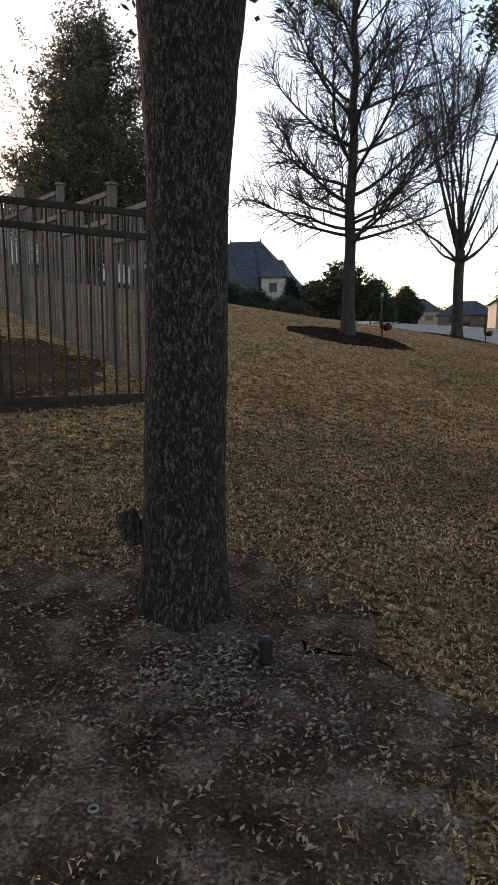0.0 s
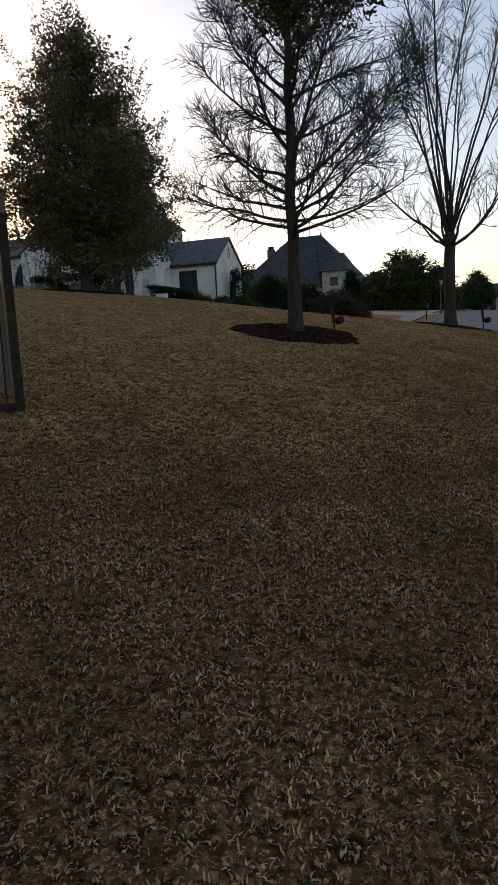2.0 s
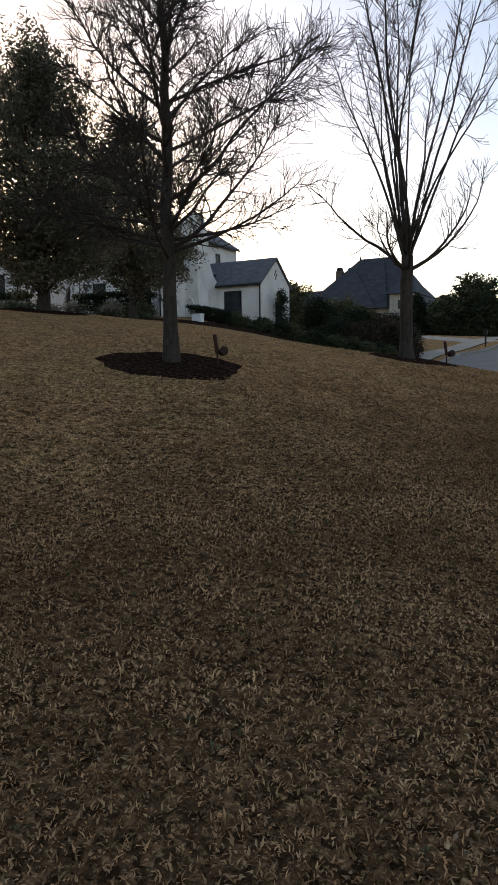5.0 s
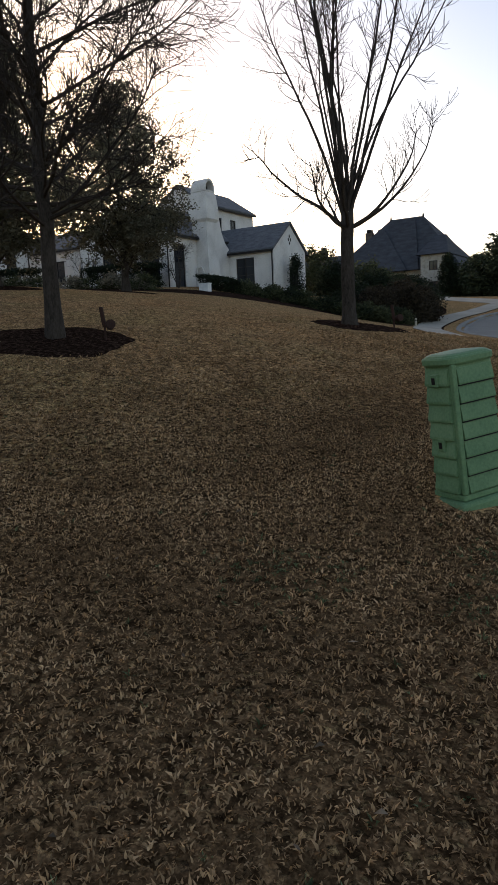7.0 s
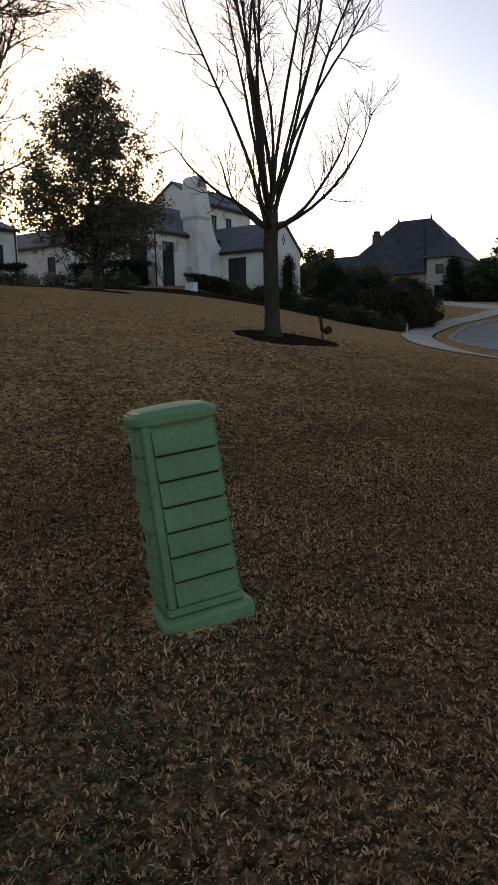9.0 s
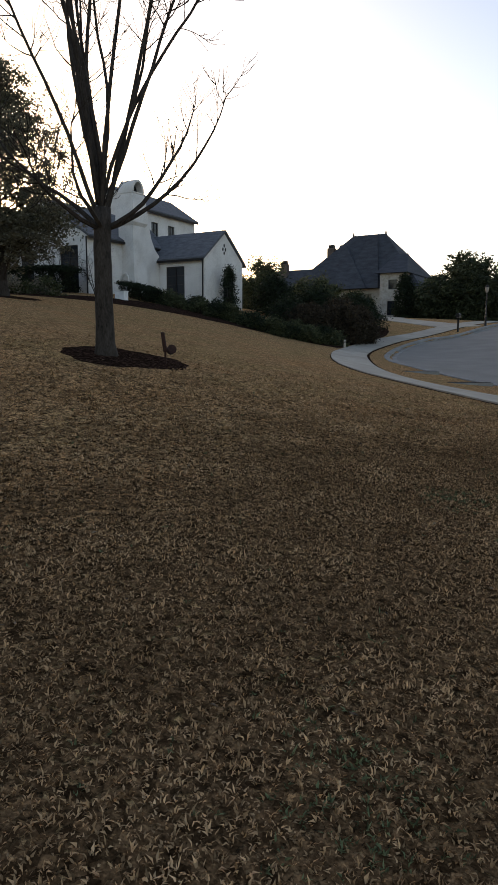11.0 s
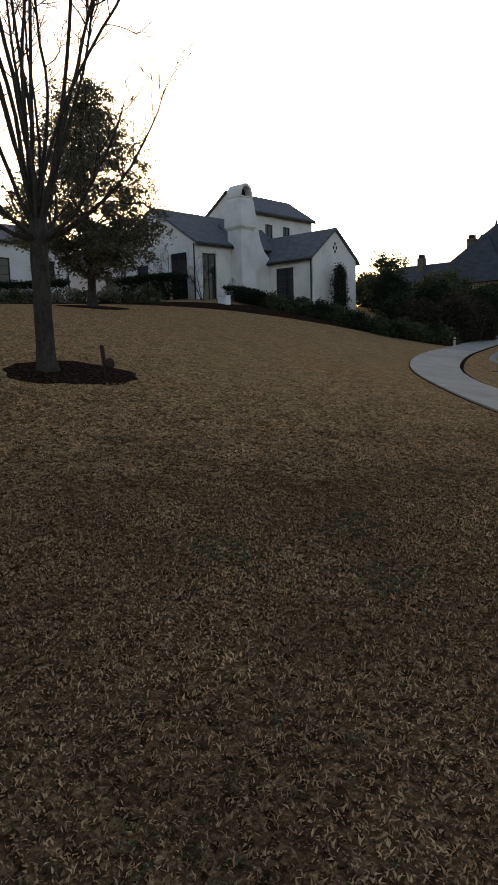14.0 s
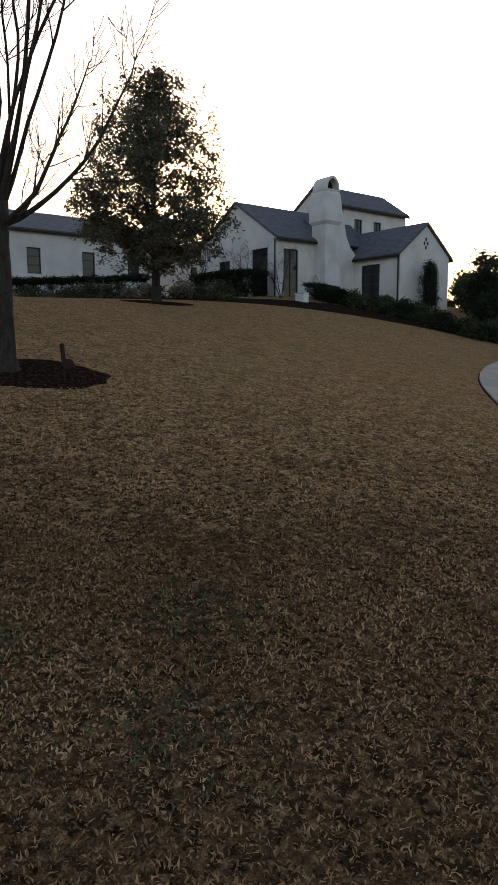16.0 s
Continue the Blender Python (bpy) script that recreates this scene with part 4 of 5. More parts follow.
tim.matrix_basis = pose(FX, FY + 0.03, 0.60, 0, 0, math.degrees(math.atan2(-0.71, -0.70)))
tagged(tim, "dark weathered edging board under the fence", "edging")

# ---- trees and planting ----
def big_oak():
    """The oak beside the path's start: furrowed trunk, a fork, and leafy hanging twigs."""
    rng = random.Random(5)
    x, y = -1.72, 4.38
    t = empty_at("oak_tree", x, y, hz(x, y), "thick oak with furrowed grey bark and dark leaves overhead", "tree")
    V, F, n, rows = [], [], 40, 70
    for i in range(rows + 1):
        z = 3.1 * i / rows - 0.1
        r = 0.185 + 0.032 * math.exp(-max(z, 0) / 0.10) - 0.010 * z + 0.07 * max(0, z - 1.8)
        for k in range(n):
            a = 2 * math.pi * k / n
            root = 0.025 * math.exp(-max(z, 0) / 0.12) * math.sin(5 * a + 1)
            fur = 0.010 * noise.noise(Vector((math.cos(a) * 6, math.sin(a) * 6, z * 2.2))) + 0.007 * noise.noise(Vector((math.cos(a) * 15, math.sin(a) * 15, z * 6)))
            wide = 1 + 0.22 * max(0, z - 2.3) * abs(math.cos(a - 0.3))
            V.append((math.cos(a) * (r + root + fur) * wide + 0.018 * z, math.sin(a) * (r + root + fur) + 0.01 * z, z))
    for i in range(rows):
        for k in range(n):
            k2 = (k + 1) % n
            F.append((i * n + k, i * n + k2, (i + 1) * n + k2, (i + 1) * n + k))
    put("trunk", V, F, BARK, t, smooth=True)
    bm = boxed(-0.045, 0.05, -0.03, 0.03, 0.0, 0.16, bevel=0.015)
    bmesh.ops.transform(bm, matrix=pose(-0.2, -0.03, 0.30, 0, -22, 12), verts=bm.verts)
    part("sawn_stub", bm, BARK, t, "dark sawn branch stub")
    V, F, VL, FL = [], [], [], []
    for k in range(11):
        a = k * 2.4 + 0.3
        ln = rng.uniform(2.2, 3.6)
        way = Vector((math.cos(a), math.sin(a), rng.uniform(0.5, 1.3)))
        pts = bent(Vector((0.06 + 0.1 * math.cos(a), 0.03 + 0.06 * math.sin(a), 2.85)), way, ln, rng, 0.2, 0.1, 8)
        tube(V, F, pts, taper(0.10 if k < 3 else 0.05, 0.012, len(pts)), 7)
        for j in range(4, 9):
            for _ in range(7):
                c = pts[j] + Vector((rng.gauss(0, 0.5), rng.gauss(0, 0.5), rng.gauss(0.2, 0.3)))
                c.z = max(c.z, 3.2)
                leaf_quads(VL, FL, c, 0.16, 30, 0.03, rng)
    # sprays that hang into view over the path
    for sx, sy, sz in ((1.45, 3.0, 3.55), (1.7, 3.15, 3.4), (1.95, 3.1, 3.36), (1.85, 3.3, 3.55), (2.15, 3.2, 3.42), (2.3, 3.0, 3.55), (2.5, 3.1, 3.6), (2.0, 2.9, 3.65), (1.6, 3.3, 3.7), (2.35, 3.35, 3.7),  (0.35, 0.2, 2.72), (0.6, 0.35, 2.92), (0.9, 0.5, 2.95), (-0.3, 0.5, 2.85), (1.2, 0.7, 3.0)):
        c = Vector((sx, sy, sz))
        tube(V, F, [Vector((sx * 0.4, sy * 0.4, sz + 0.75)), Vector((sx * 0.8, sy * 0.8, sz + 0.5)), c], [0.02, 0.012, 0.004], 4)
        for _ in range(11):
            leaf_quads(VL, FL, c + Vector((rng.gauss(0, 0.14), rng.gauss(0, 0.14), rng.gauss(0.07, 0.08))), 0.07, 44, 0.027, rng)
    put("branchwork", V, F, BARK, t)
    put("crown", VL, FL, LEAF_DARK, t)


big_oak()
leader_tree(-2.1, 14.27, "bare shade tree with one straight leader in a mulch ring", 11)
vase_tree(0.05, 19.94, "bare vase-shaped tree with many steep limbs", 23)
leafy_tree("live_oak", -9.7, 19.2, "dense evergreen oak with olive-brown leaves to the ground", 3, 6.9, 6.0, 0.4, 0.16, LEAF_BROWN, 0.056, 2300, 38, "leafy oaks on the lawn", 0.24, 0.17, 66, 0.7)
leafy_tree("live_oak", -16.57, 31.9, "round evergreen oak with bronze leaves before the house", 4, 9.1, 7.9, 1.0, 0.2, LEAF_BROWN, 0.08, 1750, 34, "leafy oaks on the lawn", 0.30, 0.22, 70, 0.6)
for x, y, tall, wide, s in ((-11.2, 91, 6.7, 12.5, 31), (-7.0, 88.5, 4.6, 6.0, 32), (-15.8, 95, 4.5, 6, 33), (-4.5, 128, 6, 7, 34)):
    leafy_tree("street_tree", x, y, "dark evergreen tree beside the street", s, tall, wide, 0.1, 0.25, LEAF_DARK, 0.21, 760, 28, "trees beyond the sidewalk", 0.12, 0.42, 44)
for x, y, tall, wide, s in ((-33, 66, 7.6, 4.5, 41), (-38, 74, 7.2, 5.0, 42), (-43, 83, 7.0, 7, 43), (-25.8, 70, 4.9, 6.5, 61), (-21.5, 73, 3.6, 5.5, 62), (-20.5, 63, 1.9, 3.0, 44), (-19.0, 70, 2.0, 4, 45)):
    leafy_tree("garden_tree", x, y, "olive-green garden tree behind the white house", s, tall, wide, 0.4, 0.12, LEAF_SHRUB, 0.15, 260, 26, "trees between the houses", 0.5, 0.36, 16)
for x, y, tall, wide, s in ((-38.5, 86, 4.6, 5.5, 46), (-34.5, 85, 4.0, 5, 47), (-30.5, 86, 3.2, 4.5, 48), (-26.5, 84, 2.6, 4.5, 49), (-22.5, 86, 2.4, 4, 50)):
    leafy_tree("garden_tree", x, y, "dark green garden tree before the stone house", s, tall, wide, 0.15, 0.12, LEAF_DARK, 0.16, 420, 26, "trees between the houses", 0.2, 0.36, 20)
for i, (x, y, wide) in enumerate(((-13.5, 89.5, 8), (-8.8, 88.0, 7), (-5.6, 127, 6))):
    shrub("street_shrub", x, y, "dense dark shrub under the street trees", 190 + i, 2.2, wide, 4.0, LEAF_DARK, 0.2, 320, 26, "shrubs under the street trees", False, 0.4)
leafy_tree("street_tree", 10.0, 84, "tall evergreen tree across the street", 36, 10.5, 6.2, 1.5, 0.22, LEAF_DARK, 0.17, 900, 28, "trees beyond the sidewalk", 0.3, 0.36, 40, 0.4)
leafy_tree("orange_tree", -8.6, 186, "orange tree at the end of the street", 37, 5.2, 4.2, 0.8, 0.16, LEAF_ORANGE, 0.2, 300, 24, "trees beyond the sidewalk", 0.4, 0.4, 18)
rng = random.Random(77)
V, F = [], []
for k in range(900):
    x = -70 + 260 * k / 900
    y = 248 + rng.uniform(-6, 6)
    leaf_quads(V, F, Vector((x, y, hz(x, y) + rng.uniform(0.2, 4.6 + 1.6 * math.sin(x * 0.16) + 1.2 * math.sin(x * 0.41)))), 1.0, 20, 0.55, rng)
tagged(put("far_tree_line", V, F, LEAF_SHRUB), "dark line of trees on the far horizon", "trees", kind="stuff")
crape_tree(-25.6, 43.6, "small bare multi-stemmed tree by the house corner", 51, 3.6)
crape_tree(-30.2, 43.2, "small bare multi-stemmed tree before the gable", 52, 3.9)
crape_tree(-23.3, 44.6, "thin bare tree against the white wall", 53, 3.0, 4)

# beds, hedges and shrubs
patch("mulch_ring", -2.07, 14.25, 1.2, MULCH, "dark bark mulch ring round a bare tree", "mulch bed", 61)
patch("mulch_ring", 0.1, 20.3, 1.05, MULCH, "dark bark mulch ring round a bare tree", "mulch bed", 62)
patch("mulch_ring", -16.57, 31.9, 1.7, MULCH, "dark bark mulch ring under an oak", "mulch bed", 63)
patch("mulch_ring", -9.7, 19.2, 1.3, MULCH, "dark bark mulch ring under an oak", "mulch bed", 64)
# the patch behind the fence paints the yard's shade onto brown ground
patch("shaded_soil_bank", -6.4, 8.0, 1.8, SHADED_SOIL, "brown soil behind the fence, darkened to shade the yard", "soil", 66, 0.03, 1.4, frayed=0.08)
patch("leaf_litter_bed", -1.7, 3.75, 1.35, LITTER, "bare grey soil with leaf litter under the oak", "soil", 65, 0.015, frayed=0.16)


def bed_strip(pts, width, label, seed):
    line = smooth_line(pts, 0.8)
    nn = normals_of(line)
    rng = random.Random(seed)
    V, F, m = [], [], 10
    for p, w in zip(line, nn):
        for k in range(m + 1):
            o = width * k / m + (rng.uniform(-0.08, 0.08) if k == 0 else 0)
            x, y = p + w * o
            V.append((x, y, hz(x, y) + (0.05 + rng.uniform(-0.015, 0.015) if 0 < k < m else -0.02)))
    for i in range(len(line) - 1):
        for k in range(m):
            F.append((i * (m + 1) + k, i * (m + 1) + k + 1, (i + 1) * (m + 1) + k + 1, (i + 1) * (m + 1) + k))
    tagged(put("planting_bed", V, F, MULCH, smooth=True), label, "mulch bed", kind="stuff")


bed_strip([(-9.6, 56.5), (-9.3, 52.5), (-8.9, 49.4), (-11.6, 48.9), (-14.5, 46.6), (-16.8, 43), (-18.8, 39), (-20.4, 35), (-22, 30), (-24, 24)], -4.2, "dark mulch bed before the white house", 71)
bed_strip([(-9.4, 57.0), (-9.6, 60.0), (-10.4, 63.0), (-12.5, 65.5)], 2.4, "dark mulch bed beyond the tall shrubs", 72)


def driveway():
    """A pale drive from the street to the stone house, in cast slabs."""
    line = smooth_line([(-6.0, 68.5), (-9.0, 70.0), (-13.0, 73.0), (-16.5, 78.0), (-18.5, 85.0)], 3.0)
    nn = normals_of(line)
    d = tagged(new("driveway"), "pale concrete driveway up to the stone house", "driveway", kind="structure")
    for i in range(len(line) - 1):
        V = []
        for p, q in ((line[i], nn[i]), (line[i] * 0.01 + line[i + 1] * 0.99, nn[i + 1])):
            for o in (2.0, 0.7, -0.7, -2.0):
                x, y = p + q * o
                V.append((x, y, hz(x, y) + 0.05))
        V += [(x, y, z - 0.14) for x, y, z in V]
        F = [(k, k + 1, k + 5, k + 4) for k in range(3)]
        F += [(0, 4, 12, 8), (3, 11, 15, 7), (0, 8, 9, 1), (1, 9, 10, 2), (2, 10, 11, 3), (4, 5, 13, 12), (5, 6, 14, 13), (6, 7, 15, 14)]
        put("slab", V, F, CONCRETE, d)


driveway()
shrub("boxwood_hedge", -27.0, 43.1, "clipped near-black boxwood hedge in the bed", 81, 1.5, 6.0, 1.5, LEAF_HEDGE, 0.07, 700, 26, "hedges before the house", True, 0.12, 0.15, "hedge")
shrub("boxwood_hedge", -21.3, 46.4, "low clipped boxwood hedge by the chimney", 82, 0.8, 3.4, 1.3, LEAF_HEDGE, 0.06, 360, 26, "hedges before the house", True, 0.1, -0.3, "hedge")
shrub("boxwood_hedge", -33.5, 33.5, "long clipped dark hedge before the garage wing", 83, 1.9, 14, 1.5, LEAF_HEDGE, 0.08, 1100, 26, "hedges before the house", True, 0.13, 1.4, "hedge")
rng = random.Random(9)
for i in range(22):
    f = i / 21
    x = -20.0 + 10.5 * f + rng.uniform(-0.4, 0.4)
    y = 46.6 + 3.6 * f + rng.uniform(-0.5, 0.9)
    shrub("garden_shrub", x, y, "loose green garden shrub in the mulch bed", 100 + i, rng.uniform(0.55, 1.0), rng.uniform(1.4, 2.2), rng.uniform(1.2, 1.8), LEAF_SHRUB if i % 4 else LEAF_HEDGE, 0.075, 70, 26, "shrubs along the bed", False, 0.15)
for i, (x, y, tall, wide) in enumerate(((-10.2, 53.4, 2.1, 3.0), (-12.0, 52.0, 1.9, 3.0), (-9.9, 55.4, 2.0, 2.4), (-13.8, 53, 1.9, 3.2), (-11.8, 56.5, 2.3, 3.2))):
    shrub("tall_shrub", x, y, "tall dense rusty-green shrub beside the sidewalk", 140 + i, tall, wide, wide * 0.9, LEAF_RUST if i != 3 else LEAF_HEDGE, 0.09, 260, 30, "tall shrubs at the bed's tip", False, 0.22)
for i, (x, y, tall, wide) in enumerate(((-17.6, 57.8, 2.8, 3.6), (-15.0, 59.5, 2.4, 4.4), (-12.6, 61.5, 2.2, 4.2))):
    shrub("screen_shrub", x, y, "dark evergreen screen shrub beside the white gable", 150 + i, tall, wide, wide * 0.8, LEAF_HEDGE, 0.1, 300, 30, "screen between the houses", False, 0.26)
shrub("cypress", -17.6, 88.5, "dark cone-shaped cypress before the stone bay", 161, 4.4, 2.4, 2.4, LEAF_HEDGE, 0.14, 220, 30, "", False, 0.22)
shrub("cypress", -18.9, 53.3, "narrow dark cypress against the gable wall", 160, 2.9, 1.2, 1.2, LEAF_HEDGE, 0.07, 110, 30, "", False, 0.16)
for i in range(24):
    shrub("ornamental_grass", -20.5 - 0.56 * i + rng.uniform(-0.8, 0.5), 38.6 - 0.52 * i + rng.uniform(-0.7, 0.7), "pale dry ornamental grass clump in the bed", 170 + i, rng.uniform(0.5, 0.9), 1.5, 1.3, LEAF_PALE if i % 2 else LEAF_SHRUB, 0.08, 36, 24, "pale clumps in the bed", False, 0.15)

# ---- things on the lawn ----
def utility_pedestal():
    """A leaning green service pedestal: ribbed body, lid, hasps and a plinth."""
    x, y = 4.45, 12.0
    e = empty_at("utility_pedestal", x, y, hz(x, y), "sun-faded green ribbed plastic utility pedestal leaning on the lawn", "utility box")
    front = math.atan2(0.314, 0.205)
    e.matrix_world = Matrix.Translation((x + 0.012, y + 0.006, 0.135)) @ Euler((math.radians(3.8), math.radians(-5.3), 0)).to_matrix().to_4x4() @ pose(0, 0, 0, 0, 0, math.degrees(front))
    w, d, h = 0.187, 0.145, 1.04

    def slim(bm):
        """Draws the sides in towards the top."""
        for v in bm.verts:
            k = 1 - 0.05 * (v.co.z - 0.126) / h
            v.co.x *= k
            v.co.y *= k
        return bm

    part("plinth", boxed(-w - 0.058, w + 0.05, -d - 0.045, d + 0.07, -0.16, 0.082, bevel=0.028), GREEN, e)
    part("plinth_step", boxed(-w - 0.008, w + 0.008, -d - 0.008, d + 0.008, 0.083, 0.125, bevel=0.01), GREEN, e)
    part("body", slim(box(bmesh.new(), -w, w, -d, d, 0.126, h, 0.03)), GREEN, e)
    part("corner_strip", slim(boxed(-w - 0.002, -w + 0.038, -d - 0.012, -d + 0.02, 0.127, h - 0.036, bevel=0.008)), GREEN, e)
    # louvres: each board stands out at its foot, over a black strip that paints its shadow
    rows, pitch, foot = 7, 0.122, 0.135
    for i in range(rows):
        z = foot + i * pitch
        up = z + pitch - 0.013
        bm = bmesh.new()
        prism(bm, "y", -w + 0.042, w - 0.022, [(-d + 0.002, z + 0.004), (-d - 0.020, z), (-d - 0.022, z + 0.010), (-d - 0.004, up), (-d + 0.002, up)])
        part("louvre", slim(bm), GREEN, e)
        if i:
            part("shadow_strip", slim(boxed(-w + 0.046, w - 0.026, -d - 0.016, -d + 0.002, z - 0.009, z - 0.001)), FLAT_BLACK, e)
        for sx in (-1, 1):
            bm = bmesh.new()
            prism(bm, "x", -d + 0.03, d - 0.03, [(sx * (w - 0.002), z + 0.004), (sx * w + (0.010 if sx > 0 else -0.022), z), (sx * w + (0.011 if sx > 0 else -0.024), z + 0.016), (sx * (w + 0.004), up), (sx * (w - 0.002), up)])
            part("louvre", slim(bm), GREEN, e)
    for z in (0.42, 0.86):
        hasp = part("hasp", boxed(-w * 0.97 - 0.034, -w * 0.97 + 0.002, -0.03, 0.035, z, z + 0.085, bevel=0.006), GREEN, e)
        part("hasp_slot", boxed(-w * 0.97 - 0.038, -w * 0.97 - 0.035, -0.012, 0.018, z + 0.02, z + 0.065), DARK_METAL, hasp)
    bm = bmesh.new()
    rings = []
    for k, z, s in ((1.08, h - 0.045, 0), (1.16, h - 0.03, 0), (1.17, h + 0.0, 0), (1.13, h + 0.012, 0), (1.08, h + 0.012, 0), (1.03, h + 0.022, 0), (0.9, h + 0.032, 0), (0.4, h + 0.042, 0)):
        ring = []
        for i in range(28):
            a = 2 * math.pi * i / 28
            c, s_ = math.cos(a), math.sin(a)
            ring.append(bm.verts.new((math.copysign(abs(c) ** 0.45, c) * w * k * 0.97, math.copysign(abs(s_) ** 0.45, s_) * d * k * 0.97, z)))
        rings.append(ring)
    for a, b in zip(rings, rings[1:]):
        for i in range(28):
            j = (i + 1) % 28
            bm.faces.new((a[i], a[j], b[j], b[i]))
    bm.faces.new(rings[-1])
    bm.faces.new(rings[0][::-1])
    part("lid", bm, GREEN, e, "rounded faded lid", smooth=False)


def spotlight(x, y, turn):
    """A rusty landscape fixture: spike, tall fin and a drum head on a short arm."""
    e = empty_at("landscape_light", x, y, hz(x, y), "rusty dark landscape light on a spike in the mulch", "garden light", "lights by the bare trees")
    e.matrix_world = pose(x, y, hz(x, y), 0, 0, turn)
    V, F = [], []
    tube(V, F, [Vector((0, 0, -0.1)), Vector((0, 0, 0.22))], [0.014, 0.016], 8)
    put("spike", V, F, RUST, e)
    bm = boxed(-0.03, 0.03, -0.02, 0.02, 0.2, 0.50, bevel=0.012)
    for v in bm.verts:
        v.co.x -= (v.co.z - 0.2) * 0.14
    part("fin", bm, RUST, e)
    bm = bmesh.new()
    bmesh.ops.create_cone(bm, cap_ends=True, segments=20, radius1=0.064, radius2=0.072, depth=0.13)
    bmesh.ops.bevel(bm, geom=[g for g in bm.edges if len(g.link_faces) == 2 and g.calc_face_angle(0) > 0.8], offset=0.014, segments=2, affect="EDGES")
    bmesh.ops.transform(bm, matrix=pose(0.095, 0, 0.235, 80, 0, 35), verts=bm.verts)
    part("head", bm, RUST, e, "rust-brown drum head")
    V, F = [], []
    tube(V, F, [Vector((0, 0, 0.235)), Vector((0.06, 0, 0.235))], [0.016, 0.016], 8)
    put("arm", V, F, RUST, e)


def mailbox(x, y):
    e = empty_at("mailbox", x, y, hz(x, y), "dark metal mailbox on a post by the street", "mailbox")
    part("post", boxed(-0.06, 0.06, -0.06, 0.06, -0.3, 1.05, bevel=0.01), DARK_METAL, e)
    bm = bmesh.new()
    prism(bm, "x", -0.27, 0.27, [(-0.14, 1.06), (0.14, 1.06), (0.14, 1.25)] + [(0.14 * math.cos(a), 1.25 + 0.14 * math.sin(a)) for a in np.linspace(0.2, 2.94, 9)] + [(-0.14, 1.25)])
    b = part("box", bm, DARK_METAL, e)
    part("flag", boxed(0.145, 0.16, -0.05, 0.0, 1.2, 1.36, bevel=0.004), RUST, b)


def bollard(x, y):
    e = empty_at("marker_post", x, y, hz(x, y), "short grey marker post in the planting bed", "marker post")
    V, F = [], []
    tube(V, F, [Vector((0, 0, -0.1)), Vector((0, 0, 0.5)), Vector((0, 0, 0.54))], [0.07, 0.065, 0.04], 12)
    put("post", V, F, CONCRETE, e)
    V, F = [], []
    tube(V, F, [Vector((0, 0, 0.38)), Vector((0, 0, 0.43))], [0.072, 0.072], 12)
    put("band", V, F, DARK_METAL, e)


def yard_box(x, y):
    e = empty_at("white_box", x, y, hz(x, y), "small white equipment box at the bed edge", "equipment box")
    part("cabinet", boxed(-0.36, 0.36, -0.2, 0.2, -0.1, 0.48, bevel=0.02), WHITE, e)
    part("lid", boxed(-0.39, 0.39, -0.23, 0.23, 0.482, 0.53, bevel=0.015), WHITE, e)


utility_pedestal()
spotlight(-1.51, 14.69, 15)
spotlight(0.80, 20.44, 15)
mailbox(-5.6, 64.4)
bollard(-8.5, 49.6)
yard_box(-20.6, 43.9)


def stump_pipe():
    x, y = -1.27, 4.08
    e = empty_at("pipe_stub", x, y, hz(x, y), "short dark irrigation pipe stub in bare soil", "pipe")
    V, F = [], []
    tube(V, F, [Vector((0, 0, -0.05)), Vector((-0.004, 0.01, 0.115)), Vector((-0.005, 0.012, 0.125))], [0.026, 0.026, 0.020], 14)
    put("stub", V, F, DARK_METAL, e)
    e2 = empty_at("metal_ring", -1.57, 3.22, hz(-1.57, 3.22) + 0.012, "small pale metal ring lying on the soil", "ring")
    bm = bmesh.new()
    V, F = [], []
    n = 20
    for i in range(n):
        a = 2 * math.pi * i / n
        for k in range(6):
            b = 2 * math.pi * k / 6
            r = 0.014 + 0.003 * math.cos(b)
            V.append((r * math.cos(a), r * math.sin(a), 0.010 + 0.004 * math.sin(b)))
    for i in range(n):
        for k in range(6):
            F.append((i * 6 + k, i * 6 + (k + 1) % 6, ((i + 1) % n) * 6 + (k + 1) % 6, ((i + 1) % n) * 6 + k))
    put("band", V, F, KERB_MAT, e2, smooth=True)


stump_pipe()


def drain(x, y, turn):
    e = tagged(new("storm_drain"), "dark storm drain inlet in the kerb", "drain", "drains in the kerb")
    e.matrix_world = pose(x, y, hz(x, y) + 0.05, 0, 0, turn)
    part("slab", boxed(-0.8, 0.8, -0.14, 0.24, -0.12, 0.006, bevel=0.004), KERB_MAT, e)
    part("throat", boxed(-0.74, 0.74, -0.11, 0.21, 0.01, 0.018), FLAT_BLACK, e)


drain(-0.5, 37.7, 36)
drain(2.0, 35.0, 36)


def street_lamp(x, y):
    e = empty_at("street_lamp", x, y, hz(x, y), "dark slender street lamp post with a grey lantern", "street lamp")
    V, F = [], []
    tube(V, F, [Vector((0, 0, -0.2)), Vector((0, 0, 0.35)), Vector((0, 0, 0.4)), Vector((0, 0, 2.7))], [0.11, 0.1, 0.06, 0.045], 10)
    put("post", V, F, DARK_METAL, e, smooth=True)
    V, F = [], []
    tube(V, F, [Vector((0, 0, 2.701)), Vector((0, 0, 2.78)), Vector((0, 0, 3.1))], [0.07, 0.12, 0.17], 8)
    put("lantern", V, F, CHROME, e, "grey metal lantern")
    V, F = [], []
    tube(V, F, [Vector((0, 0, 3.102)), Vector((0, 0, 3.15)), Vector((0, 0, 3.34))], [0.2, 0.16, 0.02], 8)
    put("cap", V, F, DARK_METAL, e)


street_lamp(-5.0, 71.0)


